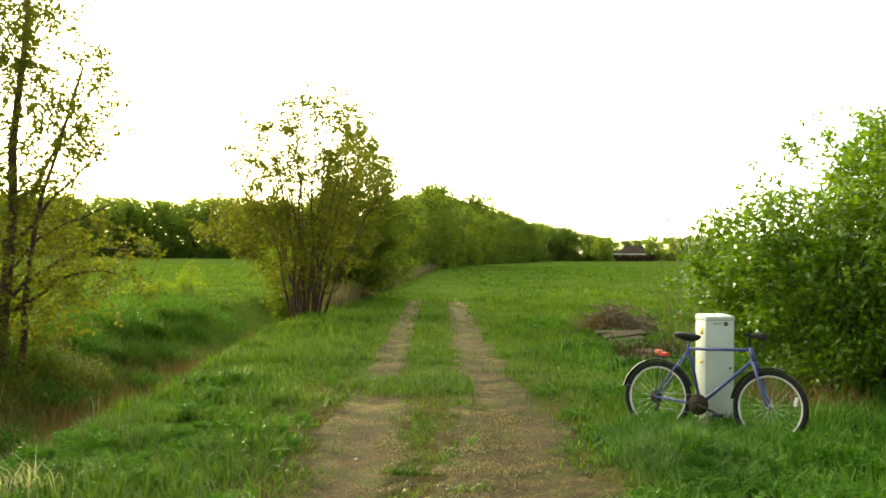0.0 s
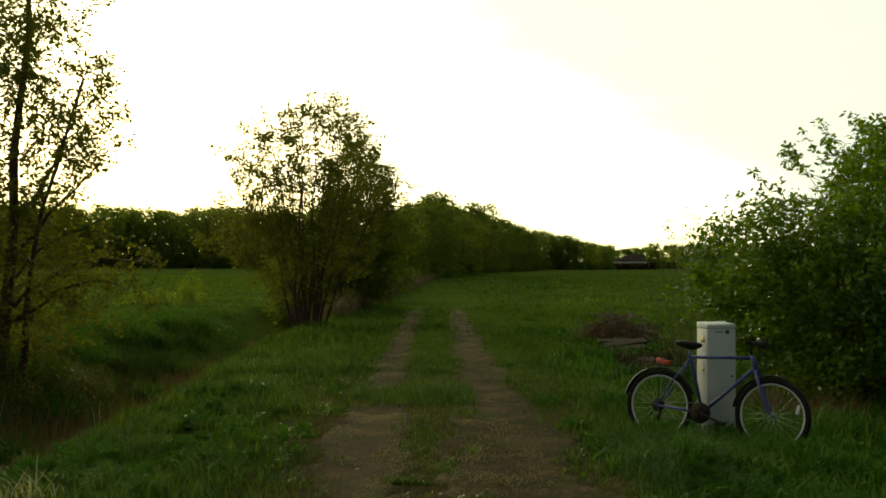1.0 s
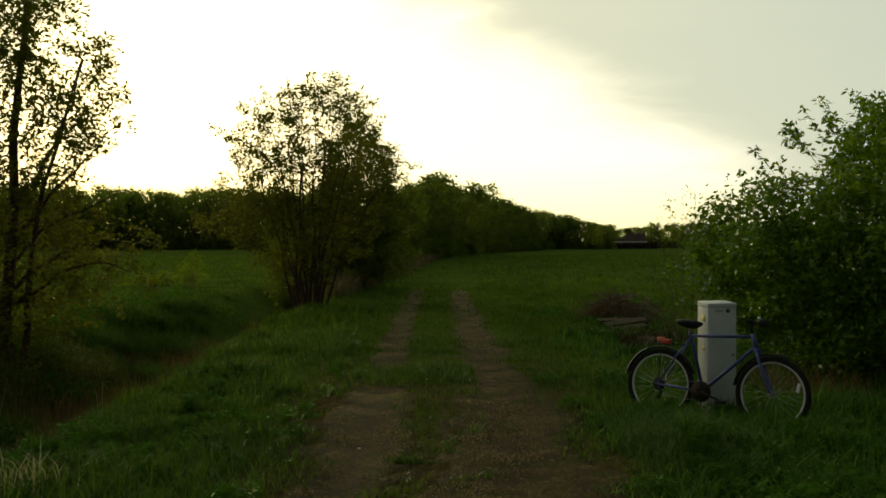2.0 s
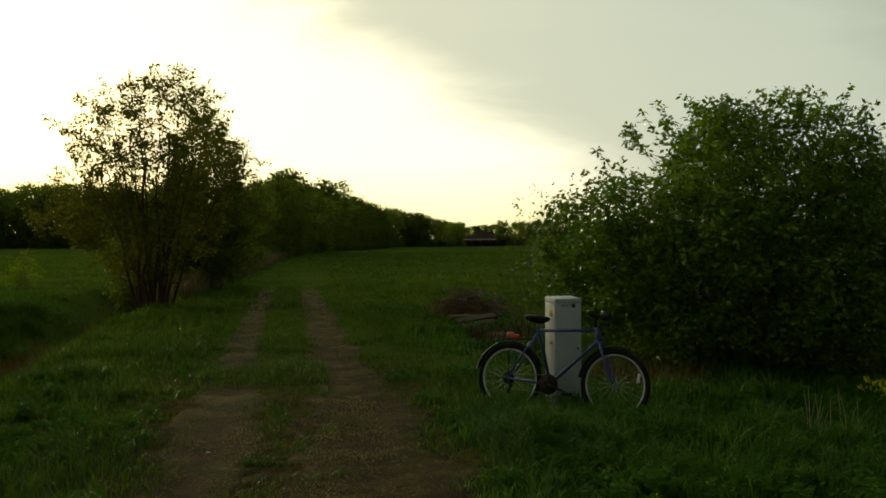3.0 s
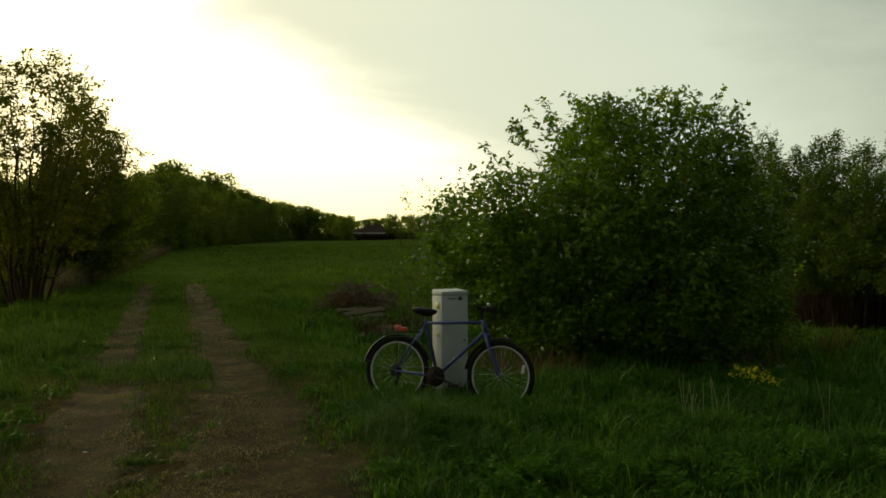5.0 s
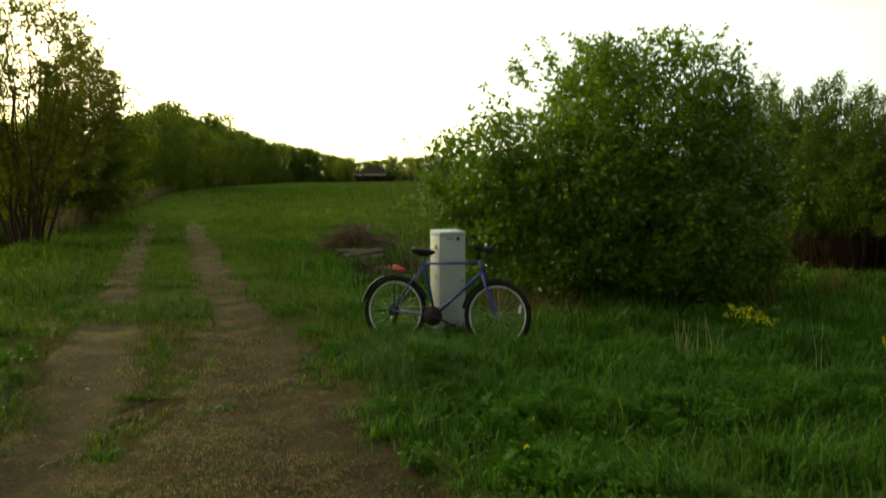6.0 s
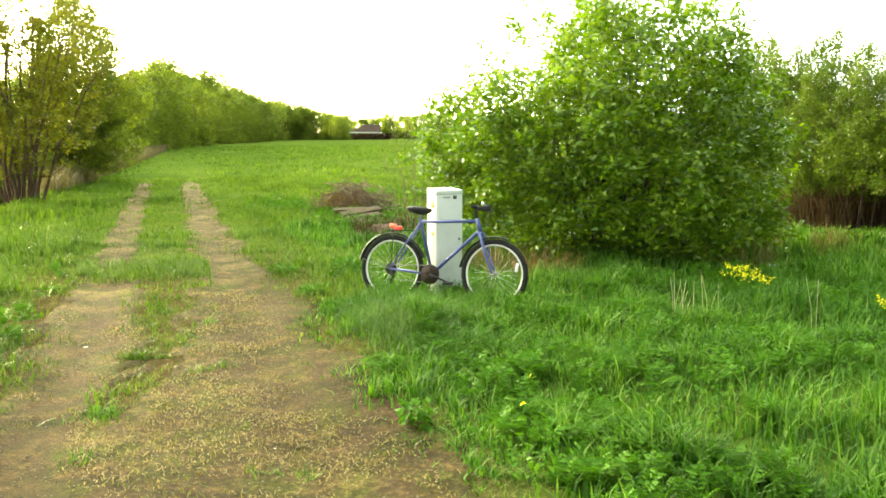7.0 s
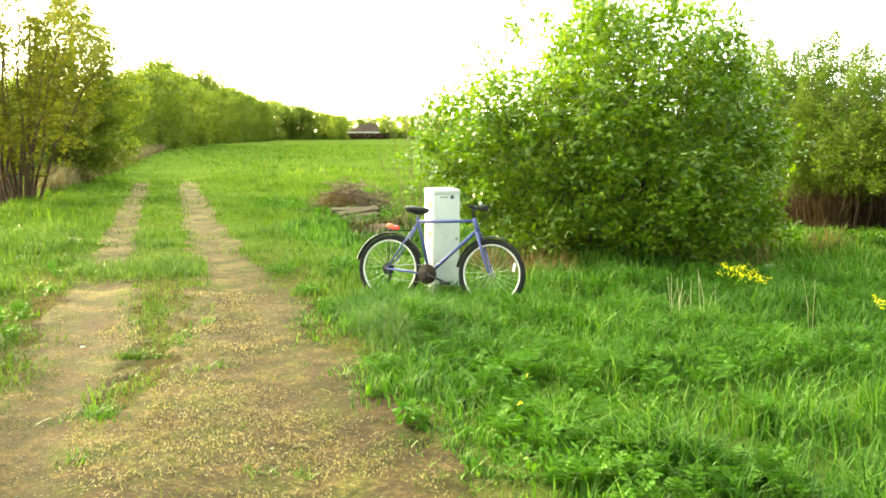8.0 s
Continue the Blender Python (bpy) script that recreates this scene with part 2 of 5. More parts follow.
def dirt_mat():
    """Packed earth: damp and dry patches, fine gravel, a film of moss."""
    m, nt, p, out = mat_new("packed_dirt")
    c, f = noise_col(nt, 1.3, [(0.32, (0.035, 0.023, 0.010)), (0.5, (0.060, 0.041, 0.018)), (0.68, (0.102, 0.076, 0.036))], 7)
    c2, f2 = noise_col(nt, 26, [(0.36, (0.30, 0.27, 0.24)), (0.5, (0.92, 0.90, 0.84)), (0.62, (2.5, 2.35, 1.95))], 8, rough=0.85)
    c3, f3 = noise_col(nt, 2.7, [(0.44, (1.0, 1.0, 1.0)), (0.62, (0.56, 0.86, 0.32))], 8)
    c4, f4 = noise_col(nt, 5.5, [(0.46, (0.80, 0.76, 0.72)), (0.60, (1.45, 1.35, 1.12))], 8, rough=0.7)
    col = mix(nt, mix(nt, mix(nt, c, c2, 0.85, "MULTIPLY"), c3, 1.0, "MULTIPLY"), c4, 0.8, "MULTIPLY")
    # the ruts turn dry and sandy further along
    tc, sep, dry = (nt.nodes.new("ShaderNode" + k) for k in ("TexCoord", "SeparateXYZ", "MapRange"))
    dry.interpolation_type = "SMOOTHSTEP"
    dry.inputs["From Min"].default_value, dry.inputs["From Max"].default_value = 8.0, 12.0
    nt.links.new(tc.outputs["Object"], sep.inputs[0])
    nt.links.new(sep.outputs["Y"], dry.inputs["Value"])
    sand, _ = noise_col(nt, 1.8, [(0.3, (1.0, 1.02, 1.05)), (0.7, (1.65, 1.7, 1.75))], 6)
    col = mix(nt, col, mix(nt, col, sand, 1.0, "MULTIPLY"), dry.outputs[0])
    nt.links.new(col, p.inputs["Base Color"])
    p.inputs["Roughness"].default_value = 1.0
    p.inputs["Specular IOR Level"].default_value = 0.1
    bump(nt, p, f2, 1.0, 0.02)
    return m


M["ground"], M["dirt"] = ground_mat(), dirt_mat()


# ---------- geometry helpers ----------
rng = np.random.default_rng(7)


def mesh_np(name, verts, faces, mat, smooth=False):
    """A mesh from arrays: verts (n, 3), faces (m, 3 or 4)."""
    me = bpy.data.meshes.new(name)
    verts, faces = np.asarray(verts, np.float32), np.asarray(faces, np.int32)
    k = faces.shape[1]
    me.vertices.add(len(verts))
    me.vertices.foreach_set("co", verts.ravel())
    me.loops.add(faces.size)
    me.loops.foreach_set("vertex_index", faces.ravel())
    me.polygons.add(len(faces))
    me.polygons.foreach_set("loop_start", np.arange(0, faces.size, k, dtype=np.int32))
    me.update(calc_edges=True)
    if smooth:
        me.polygons.foreach_set("use_smooth", np.ones(len(faces), bool))
    me.materials.append(mat)
    return me


def thing(name, label, category, at=(0, 0, 0), group="", kind="", mesh=None):
    ob = new(name, mesh)
    ob.location = at
    return tagged(ob, label, category, group, kind)


def child(name, mesh, parent, label=""):
    ob = new(name, mesh)
    ob.parent = parent
    return tagged(ob, label)


def part(name, bm, mat, parent, label="", smooth=True):
    """Links a bmesh as one mesh object under a thing or a part."""
    me = bpy.data.meshes.new(name)
    bm.to_mesh(me)
    bm.free()
    if smooth:
        for poly in me.polygons:
            poly.use_smooth = True
    me.materials.append(mat)
    return child(name, me, parent, label)


def lattice(x, y, seed):
    """Smooth 2D value noise in 0..1 for arrays."""
    xi, yi = np.floor(x).astype(np.int64), np.floor(y).astype(np.int64)
    xf, yf = x - xi, y - yi
    xf, yf = xf * xf * (3 - 2 * xf), yf * yf * (3 - 2 * yf)

    def h(a, b):
        n = (a * 374761393 + b * 668265263 + seed * 144665) & 0x7FFFFFFF
        n = ((n ^ (n >> 13)) * 1274126177) & 0x7FFFFFFF
        return ((n ^ (n >> 16)) & 0xFFFF) / 65535.0
    return (h(xi, yi) * (1 - xf) + h(xi + 1, yi) * xf) * (1 - yf) + (h(xi, yi + 1) * (1 - xf) + h(xi + 1, yi + 1) * xf) * yf


def fbm(x, y, seed, octaves=3):
    v, a = 0, 0.5
    for o in range(octaves):
        v = v + a * lattice(x * 2 ** o, y * 2 ** o, seed + o)
        a *= 0.5
    return v / (1 - 0.5 ** octaves)


def smooth01(t):
    t = np.clip(t, 0, 1)
    return t * t * (3 - 2 * t)


def height(x, y):
    """The lie of the land: level track, ditch on its left, hollow beyond the bush."""
    x, y = np.asarray(x, float), np.asarray(y, float)
    xd = x + 0.5 * (fbm(y * 0.18, y * 0 + 3, 5) - 0.5)
    down = smooth01((-3.3 - xd) / 1.7)
    up = smooth01((-6.0 - xd) / 2.6)
    z = -1.30 * down + 1.0 * up
    z = z + 0.30 * smooth01((-12 - x) / 40)
    near = np.exp(-(x * x + y * y) / 90.0 ** 2)
    rough = np.clip((np.abs(x) - 1.2) / 1.5, 0, 1)
    z = z + near * rough * (0.16 * (fbm(x * 0.5, y * 0.5, 11) - 0.5) + 0.10 * (fbm(x * 1.7, y * 1.7, 23) - 0.5))
    z = z + 0.14 * np.exp(-((x - 1.95) / 0.36) ** 2 - ((y - 7.5) / 0.5) ** 2)
    for c in (-0.70, 0.68):
        z = z - 0.035 * np.exp(-((x - c) / 0.24) ** 2)
    return z


def dirt(x, y):
    """1 where the track is bare, 0 where grass grows."""
    x, y = np.asarray(x, float), np.asarray(y, float)
    n = (fbm(x * 1.6, y * 0.9, 41) - 0.5) * 0.60 + (fbm(x * 6, y * 5, 47) - 0.5) * 0.55
    west = -1.0 + 0.10 * (fbm(y * 0.7, y * 0 + 2, 43) - 0.5)
    east = np.interp(y, [4, 5, 7, 10, 13, 20, 28], [1.28, 1.28, 1.16, 1.12, 0.95, 0.84, 0.80])
    mid = np.interp(y, [5.2, 6.0, 6.6, 8, 10.5, 14, 28], [-0.42, -0.38, -0.14, -0.09, -0.06, -0.08, -0.10])
    half = np.interp(y, [5.0, 5.4, 6.2, 6.6, 8, 9.2, 10.6, 12, 15, 28], [-0.4, 0.10, 0.13, 0.17, 0.22, 0.28, 0.42, 0.48, 0.44, 0.50])
    d = np.minimum(np.minimum(x - west, east - x), np.abs(x - mid) - half)
    d = d - 0.09 * smooth01((y - 12) / 3) * (x < 0)
    d = d - 0.45 * np.exp(-((y - 11.9) / 0.55) ** 2) * (x < 0)         # a grassy hump across the left rut
    fade = 1 - 0.9 * smooth01((y - 25 + 16 * (fbm(x * 2.2, y * 0.6, 53) - 0.5)) / 14)
    return smooth01((d + n * (0.75 - 0.28 * smooth01((y - 10) / 4))) / (0.42 + 0.2 * smooth01((y - 11) / 4)) + 0.38) * fade * (y < 34)


def leaves(pos, size, normal_up=0.3, droop=0.2, aspect=0.55):
    """Folded leaf blades at the points: four corners and two triangles each."""
    k = len(pos)
    size = np.broadcast_to(size, k) * rng.uniform(0.65, 1.3, k)
    d = rng.normal(size=(k, 3))
    d[:, 2] = d[:, 2] * 0.6 - droop
    d /= np.linalg.norm(d, axis=1)[:, None]
    u = rng.normal(size=(k, 3))
    u[:, 2] += normal_up * 3
    s = np.cross(d, u)
    s /= np.linalg.norm(s, axis=1)[:, None] + 1e-9
    nrm = np.cross(s, d)
    L, Wd = size[:, None], (size * aspect)[:, None]
    base = pos
    tip = pos + d * L
    a = pos + d * L * 0.45 + s * Wd * 0.5 + nrm * L * 0.08
    b = pos + d * L * 0.45 - s * Wd * 0.5 + nrm * L * 0.08
    v = np.stack([base, a, tip, b], 1).reshape(-1, 3)
    i = np.arange(k)[:, None] * 4
    f = np.concatenate([i + [0, 1, 2], i + [0, 2, 3]], 1).reshape(-1, 3)
    return v, f


def blades(x, y, hgt, wid, bend=0.45, z=None):
    """Grass blades: five corners, three triangles each, bending over at the tip."""
    k = len(x)
    z = height(x, y) if z is None else z
    a = rng.uniform(0, 2 * np.pi, k)
    lean = rng.uniform(0.05, bend, k) * hgt
    dx, dy = np.cos(a), np.sin(a)
    sx, sy = -dy * wid / 2, dx * wid / 2
    b = np.stack([x, y, z - 0.02], 1)
    m = b + np.stack([dx * lean * 0.30, dy * lean * 0.30, hgt * 0.60], 1)
    t = b + np.stack([dx * lean * 1.1, dy * lean * 1.1, hgt * rng.uniform(0.85, 1.05, k)], 1)
    s = np.stack([sx, sy, np.zeros(k)], 1)
    v = np.stack([b - s, b + s, m - s * 0.8, m + s * 0.8, t], 1).reshape(-1, 3)
    i = np.arange(k)[:, None] * 5
    f = np.concatenate([i + [0, 1, 3], i + [0, 3, 2], i + [2, 3, 4]], 1).reshape(-1, 3)
    return v, f


class Wood:
    """Collects tapered tubes for trunk and limbs, and the points where leaves sit."""

    def __init__(self):
        self.v, self.f, self.n, self.tips = [], [], 0, []

    def tube(self, pts, radii, sides=6):
        pts = np.asarray(pts, float)
        k = len(pts)
        t = np.gradient(pts, axis=0)
        t /= np.linalg.norm(t, axis=1)[:, None] + 1e-9
        ref = np.array([1.0, 0, 0]) if abs(t[0, 0]) < 0.8 else np.array([0, 1.0, 0])
        u = np.cross(t, ref)
        u /= np.linalg.norm(u, axis=1)[:, None] + 1e-9
        w = np.cross(t, u)
        a = np.arange(sides) * 2 * np.pi / sides
        ring = (u[:, None] * np.cos(a)[None, :, None] + w[:, None] * np.sin(a)[None, :, None]) * np.asarray(radii)[:, None, None]
        self.v.append((pts[:, None] + ring).reshape(-1, 3))
        i, j = np.meshgrid(np.arange(k - 1), np.arange(sides), indexing="ij")
        q = np.stack([i * sides + j, i * sides + (j + 1) % sides, (i + 1) * sides + (j + 1) % sides, (i + 1) * sides + j], -1)
        self.f.append(q.reshape(-1, 4) + self.n)
        self.n += k * sides

    def limb(self, start, way, length, radius, level, spread=0.9, up=0.25, kids=5, wiggle=0.18, first=0.3):
        """One limb and, down to level 0, its side limbs."""
        k = 6 if level > 0 else 4
        p, d = np.array(start, float), np.array(way, float)
        d /= np.linalg.norm(d)
        pts = [p.copy()]
        for _ in range(k - 1):
            d = d + rng.normal(size=3) * wiggle + np.array([0, 0, up * 0.3])
            d /= np.linalg.norm(d)
            p = p + d * length / (k - 1)
            pts.append(p.copy())
        pts = np.array(pts)
        self.tube(pts, np.linspace(radius, radius * 0.35, k), 6 if level > 1 else 4 if level == 1 else 3)
        if level == 0:
            self.tips.append(pts[1:])
            return
        for c in range(kids):
            s = first + (1 - first) * (c + rng.uniform(0, 1)) / kids
            i = min(int(s * (k - 1)), k - 2)
            q = pts[i] + (pts[i + 1] - pts[i]) * (s * (k - 1) - i)
            ax = pts[i + 1] - pts[i]
            ax /= np.linalg.norm(ax)
            side = rng.normal(size=3)
            side -= ax * side.dot(ax)
            side /= np.linalg.norm(side) + 1e-9
            nd = ax * (1 - 0.5 * spread) + side * spread
            self.limb(q, nd, length * rng.uniform(0.38, 0.62) * (1.15 - 0.45 * s), radius * 0.45 * (1.1 - 0.5 * s), level - 1,
                      spread, up, kids, wiggle, 0.2)
        self.tips.append(pts[-2:])

    def mesh(self, name, mat):
        return mesh_np(name, np.concatenate(self.v), np.concatenate(self.f), mat, True)


# ---------- ground and track ----------
def axis(fine0, fine1, step, far):
    a = [np.arange(fine0, fine1 + 1e-6, step)]
    lo, hi, s = [], [], step
    p, q = fine0, fine1
    while p > -far or q < far:
        s *= 1.13
        p, q = p - s, q + s
        lo.append(p), hi.append(q)
    return np.concatenate([lo[::-1], a[0], hi])


def build_ground():
    xs, ys = axis(-10, 17, 0.16, 1500), axis(2, 30, 0.2, 1500)
    gx, gy = np.meshgrid(xs, ys, indexing="ij")
    bed = np.where((np.abs(gx) < 2) & (gy > -8) & (gy < 38), smooth01(dirt(gx, gy) * 2.2 - 0.5), 0)
    v = np.stack([gx, gy, height(gx, gy) - 0.012 * bed], -1).reshape(-1, 3)
    a, b = len(xs), len(ys)
    i, j = np.meshgrid(np.arange(a - 1), np.arange(b - 1), indexing="ij")
    f = np.stack([i * b + j, (i + 1) * b + j, (i + 1) * b + j + 1, i * b + j + 1], -1).reshape(-1, 4)
    thing("ground", "wide green meadow of rough grass with a ditch", "ground", kind="structure",
          mesh=mesh_np("ground", v, f, M["ground"], True))


def build_track():
    xs, ys = np.arange(-1.45, 1.75, 0.05), np.arange(-8, 38, 0.08)
    gx, gy = np.meshgrid(xs, ys, indexing="ij")
    d = dirt(gx, gy)
    z = height(gx, gy) + 0.014 - 0.035 * (1 - smooth01(d * 6))
    z = z + 0.010 * (fbm(gx * 9, gy * 9, 77) - 0.5) * (1 - smooth01((gy - 6) / 3))
    v = np.stack([gx, gy, z], -1).reshape(-1, 3)
    a, b = len(xs), len(ys)
    i, j = np.meshgrid(np.arange(a - 1), np.arange(b - 1), indexing="ij")
    f = np.stack([i * b + j, (i + 1) * b + j, (i + 1) * b + j + 1, i * b + j + 1], -1).reshape(-1, 4)
    thing("road", "rutted track of bare brown earth and gravel", "dirt track", kind="structure",
          mesh=mesh_np("road", v, f, M["dirt"], True))


build_ground()
build_track()


# ---------- grass ----------
def scatter(x0, x1, y0, y1, per_m2):
    k = int((x1 - x0) * (y1 - y0) * per_m2)
    return rng.uniform(x0, x1, k), rng.uniform(y0, y1, k)


def in_ditch(x, y):
    return smooth01((-4.0 - x) / 0.7) * smooth01((x + 7.6) / 0.8)


def build_grass(label, x0, x1, y0, y1, per_m2, h0, h1, wid, mat, clump=1.0, bend=0.9):
    """Blades of uneven height in tufts, thinning out over bare earth and down in the ditch."""
    x, y = scatter(x0, x1, y0, y1, per_m2)
    ragged = fbm(x * 0.9, y * 0.9, 301) - 0.5
    x, y = x + 1.4 * ragged, y + 1.6 * (fbm(x * 0.8, y * 0.8, 307) - 0.5)
    tuft = fbm(x * 2.4 * clump, y * 2.4 * clump, 91) * 0.6 + fbm(x * 0.7 * clump, y * 0.7 * clump, 97) * 0.8
    tall = np.clip(0.15 + 2.1 * (tuft - 0.35), 0.25, 2.0)
    bare = dirt(x, y)
    edge = np.where(np.abs(x + 0.05) < 0.5, 0.62, np.clip((np.abs(x - 0.1) - 0.75) / 1.0, 0.45, 1))
    r = rng.uniform(0, 1, (2, len(x)))
    holes = np.clip(0.5 + 2.6 * (fbm(x * 3.1 * clump, y * 3.1 * clump, 103) - 0.32), 0.4, 1)
    strip = np.where(np.abs(x + 0.03) < 0.55, np.clip(2.6 * (fbm(x * 2.5, y * 1.8, 211) - 0.16), 0.3, 1), 1)
    keep = (r[0] > bare * 1.02) & (rng.uniform(0, 1, len(x)) < strip) & (r[1] < holes * (0.6 + 0.4 * edge) * (1 - 0.88 * in_ditch(x, y)))
    x, y, tall, edge = x[keep], y[keep], tall[keep], edge[keep]
    hgt = (h0 + (h1 - h0) * rng.uniform(0, 1, len(x)) ** 1.5) * tall * edge
    v, f = blades(x, y, hgt, wid * rng.uniform(0.6, 1.5, len(x)), bend)
    return thing("grass", label, "grass", kind="stuff", mesh=mesh_np("grass", v, f, mat))


build_grass("lush green meadow grass beside the bicycle", 0.3, 9.5, 2.4, 9, 1650, 0.08, 0.28, 0.0112, M["grass"], 1.0, 1.15)
build_grass("dense fresh grass close to the track", 1.1, 6.2, 3.0, 6.2, 1300, 0.06, 0.22, 0.0095, M["grass"], 1.3, 1.2)
build_grass("soft green grass on the verge of the ditch", -5.5, 0.3, 2.4, 9, 1800, 0.06, 0.21, 0.0092, M["verge"], 1.1, 1.1)
build_grass("green grass beside and behind the viewpoint", -10, 14, -7, 2.6, 300, 0.10, 0.28, 0.014, M["grass"])
for gx0, gx1 in ((-13, -5.5), (9.5, 17)):
    build_grass("green meadow grass away from the track", gx0, gx1, 2.4, 9, 300, 0.10, 0.30, 0.011, M["grass"])
build_grass("tufted green meadow grass by the bush and ditch", 2.0, 14, 9, 17, 640, 0.08, 0.27, 0.013, M["grass"])
build_grass("soft green grass along the ditch bank", -9, 2.0, 9, 17, 700, 0.07, 0.23, 0.012, M["verge"])
build_grass("green meadow grass along the track", -18, 26, 17, 36, 170, 0.10, 0.25, 0.024, M["grass_far"], 0.7)
build_grass("distant green meadow grass", -60, 70, 36, 130, 8, 0.10, 0.22, 0.09, M["grass_far"], 0.25)


def build_turf():
    """Short worn turf that thins out over the bare earth of the track."""
    x, y = scatter(-1.6, 1.9, 2.4, 24, 1700)
    p = fbm(x * 2.0, y * 1.6, 131) + 0.25 * (fbm(x * 8, y * 8, 137) - 0.5)
    strip = np.exp(-((x + 0.05) / 0.36) ** 2) * 0.30 + 0.20 * smooth01((x - 0.85) / 0.4) + 0.16 * smooth01((-0.75 - x) / 0.3)
    keep = rng.uniform(0, 1, len(x)) < np.clip((p + strip - 0.56) * 3.2, 0.02, 1)
    x, y = x[keep], y[keep]
    v, f = blades(x, y, rng.uniform(0.012, 0.055, len(x)) * (1 + 0.6 * strip[keep]), 0.006 * rng.uniform(0.6, 1.4, len(x)), 1.6)
    thing("turf", "short sparse turf thinning out on the track", "grass", kind="stuff", mesh=mesh_np("turf", v, f, M["turf"]))


build_turf()
# grassy hump across the left rut and the thick sward beside it
x, y = rng.uniform(-1.15, 0.45, 3600), rng.normal(11.9, 0.55, 3600)
keep = (fbm(x * 3, y * 2, 221) > 0.36) & (np.abs(y - 11.9) < 1.0)
x, y = x[keep], y[keep]
v, f = blades(x, y, rng.uniform(0.05, 0.16, len(x)), 0.010 * rng.uniform(0.6, 1.4, len(x)), 1.2)
thing("grass", "thick green grass growing across the rut", "grass", kind="stuff", mesh=mesh_np("grass", v, f, M["verge"]))
# lone tufts on the bare earth
for tx, ty, n, r in ((-0.48, 4.95, 60, 0.05), (0.46, 4.48, 40, 0.05), (0.62, 4.39, 30, 0.03), (-0.45, 5.75, 260, 0.09), (0.34, 6.7, 50, 0.06), (0.41, 5.22, 24, 0.03)):
    x, y = tx + rng.normal(size=n) * r, ty + rng.normal(size=n) * r
    v, f = blades(x, y, rng.uniform(0.03, 0.09, n), 0.008 * rng.uniform(0.6, 1.4, n), 1.4)
    thing("grass_tuft", "small tuft of short grass on the bare track", "grass", kind="stuff", mesh=mesh_np("grass_tuft", v, f, M["grass"]))
x, y = rng.uniform(1.85, 3.4, 4200), rng.uniform(7.3, 8.95, 4200)
keep = (y < 9.25 - 0.62 * (x - 2.1)) & (fbm(x * 3, y * 3, 171) > 0.36)
x, y = x[keep], y[keep]
v, f = blades(x, y, rng.uniform(0.12, 0.30, len(x)), 0.008 * rng.uniform(0.6, 1.4, len(x)), 0.9)
thing("grass", "tall grass round the wheels of the bicycle", "grass", kind="stuff", mesh=mesh_np("grass", v, f, M["grass"]))


def build_ferny(spots, label):
    """Feathery herbs: arching stalks with paired leaflets."""
    V, F, n0 = [], [], 0
    for cx, cy, h in spots:
        z0 = float(height(cx, cy))
        for k in range(7):
            a, reach = rng.uniform(0, 2 * np.pi), h * rng.uniform(0.4, 1.0)
            t = np.linspace(0.25, 1, 8)
            px, py = cx + np.cos(a) * reach * t ** 1.3, cy + np.sin(a) * reach * t ** 1.3
            pz = z0 + h * rng.uniform(0.8, 1.6) * (1.5 * t - 0.75 * t * t) + rng.normal(size=8) * 0.006
            side = np.array([-np.sin(a), np.cos(a), 0.0])
            along = np.array([np.cos(a), np.sin(a), 0.15])
            w = 0.38 * h * np.sin(np.pi * (0.15 + 0.83 * t)) * rng.uniform(0.6, 1.3, 8)
            for sg in (-1, 1):
                base = np.stack([px, py, pz], 1)
                tip = base + (side * sg + along * 0.5) * w[:, None]
                mid = (base + tip) / 2 + along * (0.16 * w)[:, None] + np.array([0, 0, 0.006])
                mid2 = (base + tip) / 2 - along * (0.16 * w)[:, None]
                V.append(np.stack([base, mid, tip, mid2], 1).reshape(-1, 3))
                i = np.arange(8)[:, None] * 4 + n0
                F.append(np.concatenate([i + [0, 1, 2], i + [0, 2, 3]], 1).reshape(-1, 3))
                n0 += 32
    return thing("herbs", label, "weeds", kind="stuff", mesh=mesh_np("herbs", np.concatenate(V), np.concatenate(F), M["weed"]))


spots = []
while len(spots) < 1300:
    hx, hy = rng.uniform(1.6, 8.2), rng.uniform(3.4, 9.4)
    if hx > 1.5 + 0.05 * hy and fbm(np.array([hx * 0.9]), np.array([hy * 0.9]), 151)[0] > 0.43:
        spots.append((hx, hy, rng.uniform(0.08, 0.17)))
build_ferny(spots, "feathery dark green herbs among the grass")
spots = []
while len(spots) < 260:
    hx, hy = rng.uniform(-3.4, -1.2), rng.uniform(4.5, 12.0)
    if fbm(np.array([hx * 1.1]), np.array([hy * 0.9]), 157)[0] > 0.48:
        spots.append((hx, hy, rng.uniform(0.07, 0.15)))
build_ferny(spots, "low green herbs on the ditch verge")


def build_reeds(name, label, x0, x1, y0, y1, k, h0, h1, wid, mat, patch=0.45, seed=5, bear=0.0):
    x, y = rng.uniform(x0, x1, k), rng.uniform(y0, y1, k)
    x = x + bear * (y - y0)
    keep = fbm(x * 0.8, y * 0.5, seed) > patch
    x, y = x[keep], y[keep]
    v, f = blades(x, y, rng.uniform(h0, h1, len(x)), wid * rng.uniform(0.6, 1.4, len(x)), 1.0)
    return thing(name, label, "dry grass", kind="stuff", mesh=mesh_np(name, v, f, mat))


